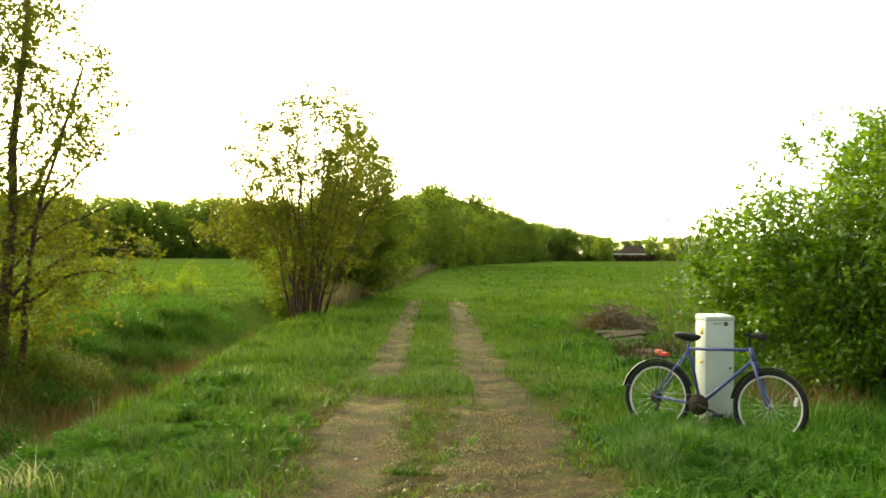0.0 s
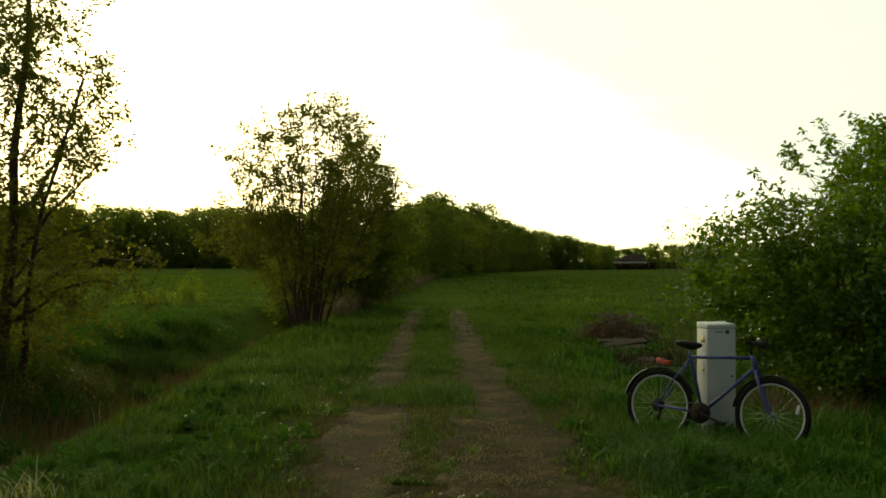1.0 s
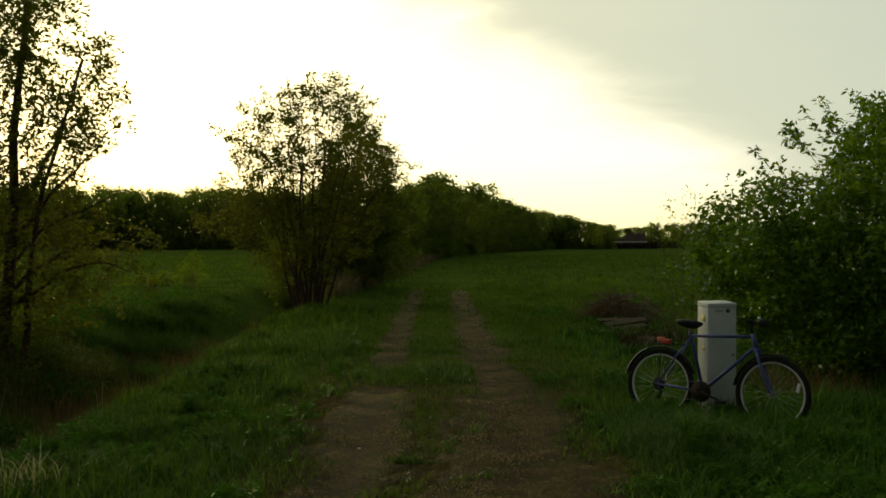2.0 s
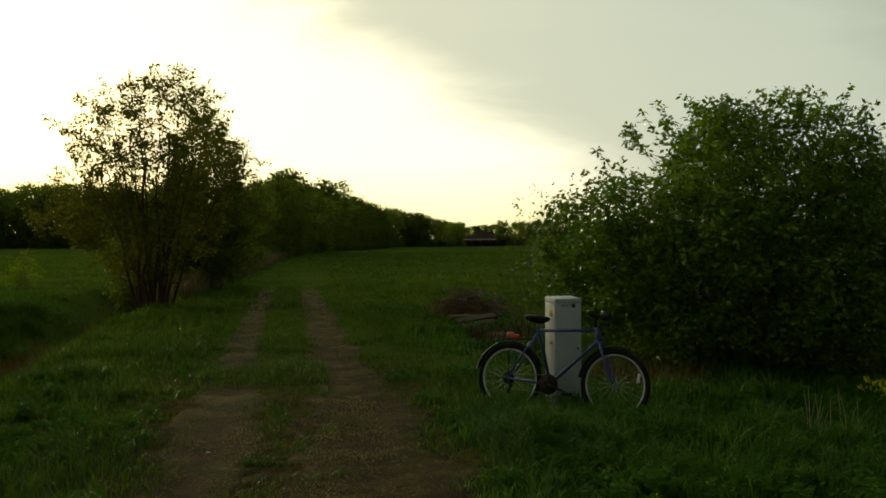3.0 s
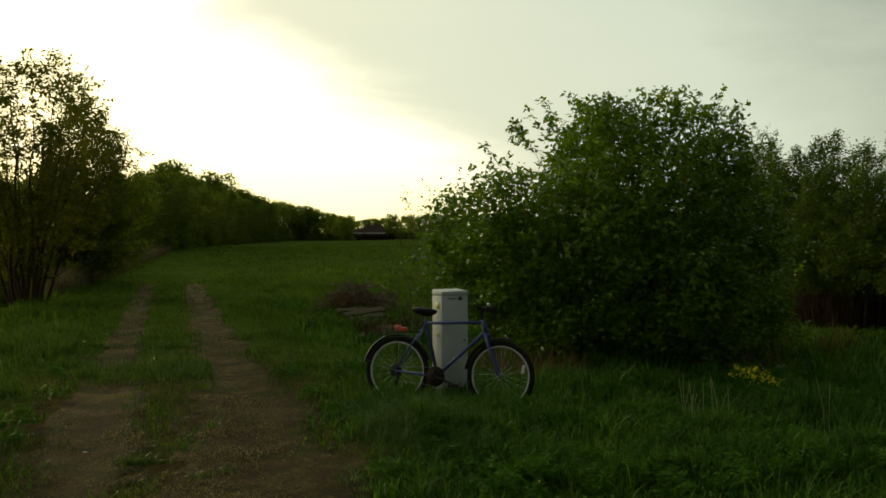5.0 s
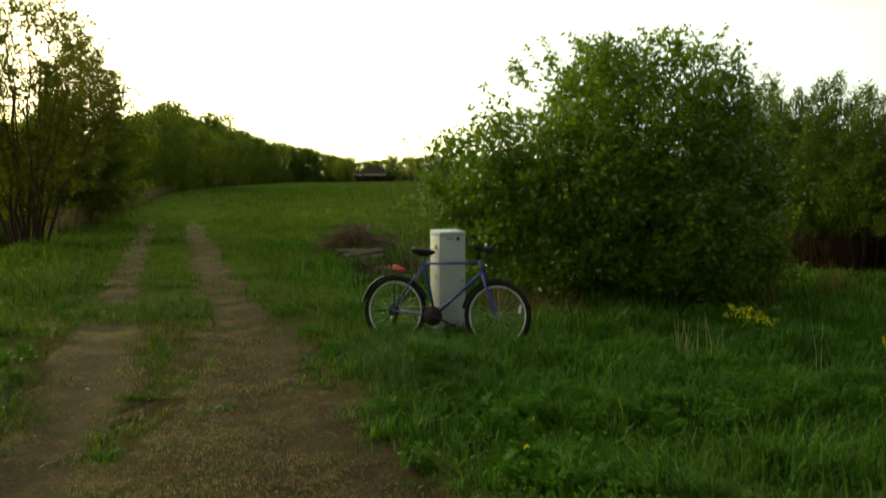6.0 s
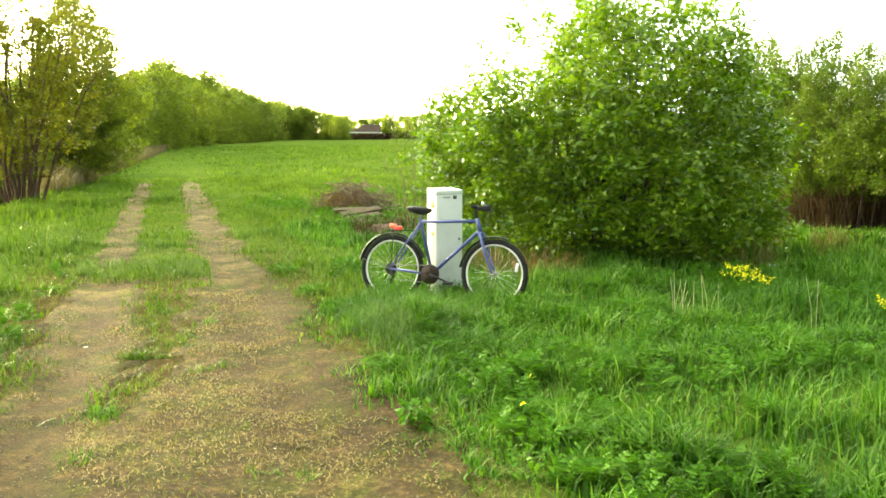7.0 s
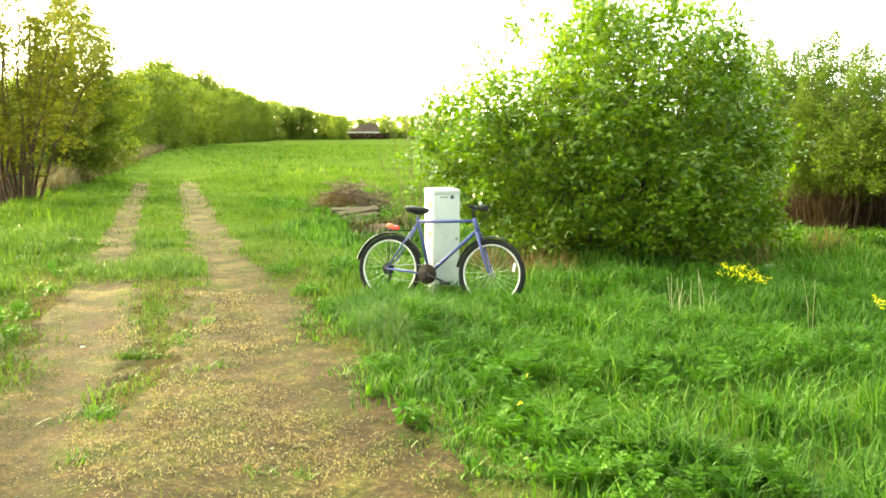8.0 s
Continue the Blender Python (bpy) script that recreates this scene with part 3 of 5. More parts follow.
build_reeds("dead_grass", "brown dead grass and reeds lying in the ditch", -6.6, -4.5, 6, 32, 9000, 0.12, 0.50, 0.012, M["reed"], 0.42)
build_reeds("dead_reeds", "dark dead stems standing in the ditch", -7.2, -4.8, 7, 24, 3000, 0.2, 0.75, 0.009, M["reed"], 0.42, 61)
# these stems also paint in the shadowed gap between thicket and grass
build_reeds("dead_reeds", "brown dead undergrowth darkened for the shade below the thicket", 10.4, 19.0, 12.8, 16.4, 15000, 0.2, 1.0, 0.014, M["dead"], 0.38, 21)
build_reeds("dead_reeds", "dry brown reeds along the ditch edge", -4.0, -2.7, 28, 105, 9000, 0.35, 0.8, 0.035, M["pale_reed"], 0.38, 9, 0.036)
build_reeds("dead_reeds", "pale dry reeds standing thick on the bank", -4.1, -2.9, 29.0, 62, 10000, 0.4, 0.95, 0.022, M["pale_reed"], 0.30, 19, 0.03)
build_reeds("dead_grass", "brown dead weeds by the soil heap", 3.0, 4.2, 14.6, 16.2, 900, 0.10, 0.35, 0.012, M["dead"], 0.30, 33)
build_reeds("dead_grass", "dry brown grass at the foot of the bush", 3.6, 9.5, 9.8, 11.6, 3600, 0.12, 0.48, 0.008, M["reed"], 0.50, 14)


def build_herbs(label, spots, k, h0, h1, size, mat, aspect=0.5):
    """Leafy herbs: short stems that carry whorls of broad leaves."""
    P = []
    for cx, cy, r, share in spots:
        m = int(k * share)
        a, q = rng.uniform(0, 2 * np.pi, m), np.sqrt(rng.uniform(0, 1, m)) * r
        x, y = cx + np.cos(a) * q, cy + np.sin(a) * q
        z = height(x, y) + rng.uniform(h0, h1, m) * (0.6 + 0.7 * fbm(x * 2, y * 2, 31))
        P.append(np.stack([x, y, z], 1))
    v, f = leaves(np.concatenate(P), size, 1.2, 0.1, aspect)
    return thing("herbs", label, "weeds", kind="stuff", mesh=mesh_np("herbs", v, f, mat))


spots = []
for i in range(60):
    hx, hy = 1.7 + 6.5 * ((i * 0.618) % 1), 4.0 + 5.2 * ((i * 0.414) % 1)
    spots.append((hx, hy, 0.20 + 0.35 * ((i * 0.27) % 1), 1 / 60))
build_herbs("small broad-leaved weeds among the grass", spots, 5000, 0.04, 0.18, 0.05, M["weed"], 0.42)
spots = [(2.0 + 9 * ((i * 0.618) % 1), 10.5 + 15 * ((i * 0.755) % 1), 0.25 + 0.6 * ((i * 0.37) % 1), 1 / 45) for i in range(45)]
build_herbs("dark green weed patches in the meadow", spots, 8000, 0.04, 0.22, 0.085, M["weed"], 0.45)
build_herbs("tall green herbs on the far ditch bank", [(-8.7, 21, 1.2, 0.3), (-9.0, 25, 1.5, 0.35), (-7.6, 18, 0.5, 0.05), (-8.4, 31, 2.0, 0.3)],
            6500, 0.1, 0.55, 0.11, M["weed"], 0.4)
build_herbs("green weed tufts growing in the ditch", [(-6.5, 10.5, 0.4, 0.15), (-6.3, 13.2, 0.45, 0.2), (-6.6, 16.5, 0.6, 0.2), (-6.1, 20, 0.5, 0.15), (-6.4, 24, 0.7, 0.15), (-5.7, 9.0, 0.4, 0.15)],
            4500, 0.05, 0.45, 0.09, M["weed"], 0.4)
build_herbs("yellow-green young herbs in the ditch", [(-8.0, 12.0, 0.9, 0.4), (-8.8, 15, 1.2, 0.4), (-7.4, 14.5, 0.5, 0.2)], 3000, 0.2, 0.65, 0.09, M["thicket"], 0.45)


build_herbs("olive-green scrubby herbs under the tree across the ditch",
            [(-8.3, 13.4, 1.0, 0.2), (-7.8, 15.6, 1.1, 0.2), (-9.3, 16.5, 1.3, 0.2), (-7.3, 12.0, 0.8, 0.15), (-6.9, 10.6, 0.8, 0.12), (-6.2, 9.2, 0.8, 0.12), (-7.0, 17.8, 0.8, 0.15)],
            24000, 0.05, 0.85, 0.062, M["olive"], 0.5)


def build_sedges():
    """Dark rounded tussocks on the far bank of the ditch."""
    for i in range(15):
        cx, cy = -8.0 + 2.2 * ((i * 0.618) % 1) - 0.7, 15.5 + 15 * ((i * 0.414) % 1)
        n, r = 260, 0.14 + 0.12 * ((i * 0.27) % 1)
        x, y = cx + rng.normal(size=n) * r, cy + rng.normal(size=n) * r
        v, f = blades(x, y, rng.uniform(0.15, 0.42, n), 0.014 * rng.uniform(0.6, 1.4, n), 1.5)
        thing("sedge_tussock", "dark green tussock of sedge on the ditch bank", "grass", group="sedge tussocks", kind="stuff", mesh=mesh_np("sedge_tussock", v, f, M["sedge"]))


build_sedges()
build_herbs("dark leafy weed at the edge of the track", [(1.34, 5.02, 0.10, 1.0)], 90, 0.02, 0.13, 0.07, M["weed"], 0.5)
build_herbs("low leafy weeds along the edge of the track", [(1.45, 6.3, 0.16, 0.25), (1.5, 8.4, 0.2, 0.25), (1.42, 9.6, 0.18, 0.25), (1.3, 11.2, 0.2, 0.25)], 900, 0.02, 0.12, 0.05, M["weed"], 0.5)
n = 3000
x, y = 2.0 + rng.normal(size=n) * 0.34, 7.5 + rng.normal(size=n) * 0.5
keep = (x > 1.45) & (fbm(x * 4, y * 4, 179) > 0.30)
x, y = x[keep], y[keep]
v, f = blades(x, y, rng.uniform(0.10, 0.24, len(x)), 0.007 * rng.uniform(0.6, 1.4, len(x)), 1.5)
thing("grass", "pale soft tussock of fine grass before the bicycle", "grass", kind="stuff", mesh=mesh_np("grass", v, f, M["pale_grass"]))


# ---------- trees and shrubs ----------
def polar(az, dist, dz=0.0):
    x, y = dist * math.sin(radians(az)), dist * math.cos(radians(az))
    return (x, y, float(height(x, y)) + dz)


def grown(name, label, category, at, turn, profile, stems, clumps, per, clump_r, leaf_size, leaf, group="", shell=0.5, bark="bark", twig_r=0.012, low=0.25,
          flat=0.8, gaps=0.0, aspect=0.55, rag=0.5, sprigs=0, airy=None):
    """A plant whose limbs reach out to leaf clumps.
    profile(z, a): how far the crown reaches at height z in the direction a (a = 0 along its own x axis)."""
    w = Wood()
    nodes, rad = [], []
    for pts, r0 in stems:
        p = np.array(pts, float)
        t = np.linspace(0, 1, 9)
        q = np.stack([np.interp(t, np.linspace(0, 1, len(p)), p[:, c]) for c in range(3)], 1)
        q[1:-1] += rng.normal(size=(7, 3)) * min(0.055, 0.0105 * np.linalg.norm(p[-1] - p[0]))
        rr = np.linspace(r0, r0 * 0.25, 9)
        w.tube(q, rr, 7)
        nodes.append(q[2:])
        rad.append(rr[2:])
    nodes, rad = np.concatenate(nodes), np.concatenate(rad)
    top = max(z for z in np.linspace(0, 15, 300) if profile(z, 0.0) > 0 or profile(z, np.pi) > 0)
    C = []
    while len(C) < clumps:
        z, a = rng.uniform(low, top), rng.uniform(0, 2 * np.pi)
        reach = profile(z, a)
        if reach <= 0 or rng.uniform(0, 1) > (reach / 2.7) ** 2 + 0.015:
            continue
        reach *= 1.05 - 0.5 * rag + rag * (0.5 + noise.noise(Vector((math.cos(a) * 1.6, math.sin(a) * 1.6, z * 0.9)) + Vector((at[0], at[1], 7))))
        q = reach * (1 - (1 - shell) * rng.uniform(0, 1) ** 1.6 if rng.uniform(0, 1) < 0.75 else rng.uniform(0.1, 1)) * rng.uniform(0.86, 1.07)
        c = (math.cos(a) * q, math.sin(a) * q, z)
        if gaps and noise.noise(Vector(c) * 0.9 + Vector((at[0], at[1], 0))) < gaps - 0.5:
            continue
        C.append(c)
    full = len(C)
    for _ in range(sprigs):
        z, a = top * rng.uniform(0.35, 0.92), rng.uniform(0, 2 * np.pi)
        reach = max(profile(z, a), 0.05) * 0.93
        d = np.array([math.cos(a) * 0.7, math.sin(a) * 0.7, 0.4 + z / top]) + rng.normal(size=3) * 0.25
        d /= np.linalg.norm(d)
        for k in range(4):
            C.append(tuple(np.array([math.cos(a) * reach, math.sin(a) * reach, z]) + d * 0.10 * (k + rng.uniform(0.5, 1.2)) + (0, 0, 1e-5)))
    slim = {c for c in C[full:]}
    C = np.array(sorted(C, key=lambda c: c[0] ** 2 + c[1] ** 2 + (c[2] * 0.6) ** 2))
    for c in C:
        d = nodes - c
        cost = np.linalg.norm(d, axis=1) + np.where(nodes[:, 2] > c[2] - 0.05, 1.2, 0)
        i = int(np.argmin(cost))
        s, r = nodes[i], min(rad[i] * 0.7, twig_r * (0.6 + np.linalg.norm(d[i])))
        mid = (s + c) / 2 + rng.normal(size=3) * 0.08 * np.linalg.norm(d[i]) + np.array([0, 0, -0.05 * np.linalg.norm(d[i])])
        t = np.array([0, 0.33, 0.66, 1.0])[:, None]
        q = (1 - t) ** 2 * s + 2 * t * (1 - t) * mid + t * t * c
        rr = np.linspace(r, max(r * 0.35, 0.003), 4)
        w.tube(q, rr, 4)
        nodes, rad = np.concatenate([nodes, q[1:]]), np.concatenate([rad, rr[1:]])
    ob = thing(name, label, category, at, group)
    ob.rotation_euler = (0, 0, turn)
    child("trunk", w.mesh("trunk", M[bark]), ob)
    k = len(C) * per
    thin = np.array([tuple(c) in slim for c in C])
    share = np.where(thin, 0.16, 1.0)
    if airy:                                    # fewer leaves from height airy[0] to airy[1] upwards
        share = share * (1 - (1 - airy[2]) * smooth01((C[:, 2] - airy[0]) / (airy[1] - airy[0])))
    i = rng.choice(len(C), k, p=share / share.sum())
    cr = clump_r * rng.uniform(0.6, 1.25, len(C)) * np.where(thin, 0.30, 1.0)
    p = C[i] + np.clip(rng.normal(size=(k, 3)), -1.5, 1.5) * cr[i, None] * np.array([0.62, 0.62, 0.62 * flat])
    p[:, 2] = np.maximum(p[:, 2], 0.03)
    v, f = leaves(p, leaf_size, 0.35, 0.15, aspect)
    child("crown", mesh_np("crown", v, f, M[leaf]), ob)
    return ob


def between(z, pairs):
    zs, rs = zip(*pairs)
    return float(np.interp(z, zs, rs, left=rs[0], right=-1.0))


def two_sided(left, right, depth=1.0):
    """Crown reach from its left and right outlines; depth scales front and back."""
    def reach(z, a):
        l, r = between(z, left), between(z, right)
        c = math.cos(a)
        side = r if c > 0 else l
        return side * abs(c) ** 2 + depth * 0.5 * (l + r) * (1 - abs(c) ** 2)
    return reach


def fan(n, base, top_r, top_z, r0, z0=-0.15, phase=0.0, lean=(0, 0)):
    out = []
    for i in range(n):
        a = phase + i * 2.399
        q = math.sqrt((i + 0.5) / n)
        h = top_z * (1.0 - 0.35 * q * q) * (0.9 + 0.2 * ((i * 0.618) % 1))
        out.append(([(math.cos(a) * base * q, math.sin(a) * base * q, z0),
                     (math.cos(a) * (base + 0.35 * (top_r - base)) * q + 0.4 * lean[0], math.sin(a) * (base + 0.35 * (top_r - base)) * q + 0.4 * lean[1], h * 0.45),
                     (math.cos(a) * top_r * q + lean[0], math.sin(a) * top_r * q + lean[1], h)], r0 * (1.1 - 0.4 * q)))
    return out


# big shrub behind the bicycle
grown("bush", "large dense green shrub with glossy fresh leaves", "bush", polar(26.8, 13.2), radians(-26.8),
      two_sided([(0, 1.3), (0.4, 1.9), (0.9, 2.45), (1.4, 2.6), (1.9, 2.4), (2.3, 2.0), (2.6, 1.7), (2.9, 1.35), (3.15, 1.0), (3.3, 0.6), (3.42, 0.2), (3.45, 0)],
                [(0, 2.0), (0.4, 2.25), (1.0, 2.25), (1.8, 2.15), (2.35, 2.05), (2.8, 1.8), (3.1, 1.55), (3.35, 1.2), (3.5, 0.85), (3.62, 0.45), (3.66, 0.2)], 0.92),
      fan(26, 0.8, 1.6, 3.1, 0.040), 1500, 46, 0.20, 0.086, "bush", "", 0.5, low=0.15, gaps=0.16, aspect=0.5, rag=0.16, sprigs=70, airy=(1.5, 2.3, 0.9))

# many-stemmed tree on the ditch bank
grown("tree", "many-stemmed willow tree with thin olive leaves", "tree", polar(-8.0, 25.5), radians(8),
      two_sided([(0.6, 0.6), (1.2, 1.3), (1.6, 2.2), (2.2, 2.8), (3.0, 2.7), (3.5, 2.1), (4.2, 2.1), (4.8, 1.95), (5.3, 1.65), (5.8, 0.9), (6.1, 0.2), (6.6, -0.2)],
                [(0.6, 0.6), (1.3, 1.3), (2.4, 1.9), (3.4, 2.25), (4.2, 2.3), (5.0, 2.0), (5.5, 1.65), (6.0, 1.1), (6.3, 0.7), (6.4, 0.4)], 0.9),
      fan(15, 0.42, 1.9, 5.2, 0.060, lean=(0.1, 0)), 1050, 28, 0.18, 0.086, "willow", "trees along the ditch", 0.25, "willow_bark", 0.019, low=0.7, gaps=0.30, sprigs=50)
# dense tree just behind it
grown("tree", "dense olive-green tree leaning over the ditch", "tree", polar(-5.6, 33.0), radians(5.6),
      two_sided([(0, 1.0), (1.5, 1.2), (3.5, 0.9), (4.8, 0.5), (5.8, 0.25), (6.6, 0.1), (6.8, 0)],
                [(0, 1.4), (1.5, 2.1), (3.2, 2.15), (4.0, 1.9), (4.7, 1.6), (5.4, 1.22), (5.9, 0.88), (6.6, 0.4), (6.9, 0)], 1.0),
      fan(10, 0.5, 0.8, 5.8, 0.06, lean=(0.15, 0)), 820, 62, 0.26, 0.095, "ditch_leaf", "trees along the ditch", 0.45, "willow_bark", low=0.4)
# tall tree across the ditch
grown("tree", "tall slender tree with sparse spring leaves across the ditch", "tree", polar(-24.9, 19.0), radians(20),
      two_sided([(0.5, 1.6), (1.5, 2.4), (2.5, 2.3), (3.0, 1.6), (4.5, 2.2), (6.5, 2.0), (8.2, 1.0), (9, 0)],
                [(0.5, 1.4), (1.2, 2.25), (2.3, 2.2), (2.8, 1.7), (3.4, 1.6), (4.3, 2.0), (5.5, 1.75), (6.5, 1.5), (8.2, 1.2), (9, 0)]),
      [([(0, 0, -0.2), (0.05, 0, 2.5), (0.25, 0, 5.5), (0.5, 0.1, 8.6)], 0.125), ([(-0.35, 0.1, -0.2), (-0.5, 0.1, 2.5), (-0.9, 0.2, 5), (-1.2, 0.2, 7.5)], 0.10),
       ([(0.25, -0.1, -0.2), (0.35, -0.1, 1.5), (0.7, -0.2, 3.4), (1.3, -0.3, 5.6)], 0.075),
       ([(0.05, 0, 2.1), (0.6, 0, 2.9), (1.2, 0, 3.5), (1.75, 0, 4.3)], 0.045), ([(0.1, 0, 2.9), (0.6, 0.1, 3.5), (1.0, 0.2, 4.6), (1.3, 0.2, 5.6)], 0.045),
       ([(0.05, 0, 1.7), (0.5, -0.1, 2.3), (1.1, -0.2, 2.7), (1.8, -0.2, 3.0)], 0.035),
       ([(0.1, 0, 1.0), (0.8, -0.1, 1.55), (1.5, -0.2, 1.8), (2.1, -0.3, 1.6)], 0.042), ([(0.1, 0, 1.3), (0.8, 0.2, 1.9), (1.5, 0.2, 2.2), (2.3, 0.2, 2.1)], 0.05)],
      1250, 27, 0.19, 0.092, "willow", "trees along the ditch", 0.25, "willow_bark", low=0.5, gaps=0.25, sprigs=50, twig_r=0.017)

# thin half-bare shrub at the edge of the big one
grown("shrub", "thin half-bare shrub with upright twigs", "bush", polar(15.0, 14.6), 0.0,
      two_sided([(0, 0.3), (1.0, 0.5), (2.3, 0.6), (2.6, 0)], [(0, 0.3), (1.0, 0.6), (2.3, 0.75), (2.7, 0)]),
      fan(30, 0.3, 0.85, 2.4, 0.006), 150, 3, 0.12, 0.05, "thicket", "", 0.3, "twig", 0.004)

# bright young saplings across the ditch
for az, d, h in ((-14.9, 43.0, 1.7), (-17.8, 45.0, 0.7), (-16.6, 46.0, 0.7), (-15.2, 44.0, 1.3)):
    grown("sapling", "small sapling with bright yellow-green leaves", "bush", polar(az, d), 0.0,
          two_sided([(0.1, 0.6), (h * 0.5, 0.6), (h, 0)], [(0.1, 0.6), (h * 0.5, 0.6), (h, 0)]),
          fan(5, 0.1, 0.3, h, 0.015), 50, 14, 0.22, 0.10, "yellow_leaf", "saplings in the meadow", 0.3, "twig", 0.006)

# young trees of the thicket
protos = []
for i in range(46):
    az, dist = 34.0 + 19 * ((i * 0.618) % 1.0), 15.8 + 6.5 * ((i * 0.37) % 1.0)
    m = Matrix.Translation(polar(az, dist)) @ pose(0, 0, 0, 0, 0, 77 * i) @ Matrix.Scale((0.042 * dist) * (0.86 + 0.20 * ((i * 0.73) % 1.0)), 4)
    if len(protos) < 4:
        protos.append(grown("young_tree", "slender young tree with fresh green leaves in a thicket", "tree", (0, 0, 0), 0.0,
                            two_sided([(0.5, 0.5), (1.4, 0.85), (2.4, 0.75), (3.2, 0.45), (3.8, 0.18), (4.2, 0.03)], [(0.5, 0.5), (1.2, 0.85), (2.4, 0.75), (3.3, 0.42), (4.0, 0.15), (4.3, 0.03)]),
                            fan(7, 0.40, 0.6, 3.9, 0.016, phase=i), 250, 30, 0.15, 0.062, "thicket", "thicket trees", 0.2, "willow_bark", low=1.0, flat=1.3, sprigs=25))
        protos[-1].matrix_basis = m
    else:
        copy_thing(protos[i % 4], m @ Matrix.Scale(1 / protos[i % 4].scale.x, 4))


def wood_tree(h, w, k, size):
    """A woodland tree: trunk, limbs and a lumpy crown of leaf clumps down to the ground."""
    wd = Wood()
    wd.limb((0, 0, -0.2), (0, 0, 1), h * 0.85, 0.018 * h, 1, 0.8, 0.2, 9, 0.06, 0.25)
    L = []
    for i in range(110):
        a, r, z = rng.uniform(0, 2 * np.pi), rng.uniform(0.2, 1), rng.uniform(0.0, 0.93 if i < 84 else 0.12)
        rad = w * 0.5 * math.sqrt(max(0.05, 1 - (max(0, z - 0.45) / 0.52) ** 2)) * (0.8 + 0.2 * min(1, z / 0.3))
        L.append((math.cos(a) * rad * r, math.sin(a) * rad * r, z * h + 0.03 * h, rng.uniform(0.09, 0.17) * w))
    L = np.array(L)
    i = rng.integers(0, len(L), k)
    d = rng.normal(size=(k, 3))
    d /= np.linalg.norm(d, axis=1)[:, None]
    p = L[i, :3] + d * (L[i, 3] * rng.uniform(0.55, 1.1, k))[:, None]
    p[:, 2] = np.maximum(p[:, 2], 0.05)
    v, f = leaves(p, size, 0.3, 0.1, 0.8)
    return wd, v, f


def wood_row(spec, name, label, group, h, w, k, size, leaf, seeds=3):
    made = []
    for i, (az, dist, scale) in enumerate(spec):
        m = Matrix.Translation(polar(az, dist)) @ pose(0, 0, 0, 0, 0, 47 * i) @ Matrix.Scale(scale, 4)
        if len(made) < seeds:
            wd, v, f = wood_tree(h, w, k, size)
            ob = thing(name, label, "tree", (0, 0, 0), group)
            child("trunk", wd.mesh("trunk", M["bark"]), ob)
            child("crown", mesh_np("crown", v, f, M[leaf]), ob)
            ob.matrix_basis = m
            made.append(ob)
            bpy.context.view_layer.update()
        else:
            copy_thing(made[i % seeds], m @ Matrix.Scale(1 / made[i % seeds].scale.x, 4))


spec = []
for i in range(26):          # row along the ditch, beyond the many-stemmed tree
    t = i / 25
    y = 38 + 85 * t
    x = -5.4 + 6.6 * t * t + rng.uniform(-1.5, 0.3)
    spec.append((math.degrees(math.atan2(x, y)), math.hypot(x, y), (0.50 + 0.60 * t) * rng.uniform(0.88, 1.08)))
for i in range(13):          # where the row swings towards the field
    t = i / 12
    x, y = 1.4 + 18.5 * t + rng.uniform(-0.6, 0.6), 128 + 72 * t + rng.uniform(-3, 3)
    spec.append((math.degrees(math.atan2(x, y)), math.hypot(x, y), (1.08 - 0.10 * t) * rng.uniform(0.90, 1.06)))
wood_row(spec, "ditch_tree", "leafy green tree in the row along the ditch", "ditch tree row", 8.0, 5.5, 7000, 0.24, "ditch_leaf")
spec = []
for i in range(44):          # edge of the wood ahead, falling away towards the farmhouse
    t = i / 43
    spec.append((-1.0 + 11.4 * t + rng.uniform(-0.15, 0.15), 210 + 40 * t + rng.uniform(-10, 14), (0.97 - 0.58 * t) * rng.uniform(0.93, 1.06)))
spec += [(-0.3, 206, 1.08), (2.5, 214, 0.98)]
for i in range(66):          # wood across the meadow on the left, two trees deep
    t = i / 65
    spec.append((-44 + 38 * t, 254 + 12 * (i % 2) + rng.uniform(-4, 4), rng.uniform(0.93, 1.06) * (0.97 + 0.05 * (i % 2))))
wood_row(spec, "forest_tree", "tall broad-leaved tree at the edge of the wood", "forest edge", 16, 12, 5200, 0.58, "hazed_wood_leaf", 5)
spec = [(9.2 + 46 * (i / 109), 300 + rng.uniform(-15, 25), rng.uniform(0.42, 0.56)) for i in range(110)]
wood_row(spec, "far_tree", "distant tree behind the farmhouse", "far tree belt", 14, 11, 3400, 0.85, "hazed_wood_leaf", 3)


k = 15000                    # leafy undergrowth within the wood
a, d = np.radians(rng.uniform(-44, -6, k)), rng.uniform(270, 280, k)
v, f = leaves(np.stack([d * np.sin(a), d * np.cos(a), rng.uniform(0, 12, k)], 1), 1.2, 0.3, 0.1, 0.8)
thing("undergrowth", "leafy undergrowth filling the far wood", "undergrowth", kind="stuff", mesh=mesh_np("undergrowth", v, f, M["hazed_wood_leaf"]))


# ---------- solid shapes ----------
def box_bm(sx, sy, sz, at=(0, 0, 0), bev=0.01, seg=2):
    bm = bmesh.new()
    bmesh.ops.create_cube(bm, size=1)
    bmesh.ops.scale(bm, vec=(sx, sy, sz), verts=bm.verts)
    if bev:
        bmesh.ops.bevel(bm, geom=bm.edges[:], offset=bev, segments=seg, affect="EDGES", profile=0.5)
    bmesh.ops.translate(bm, vec=at, verts=bm.verts)
    return bm


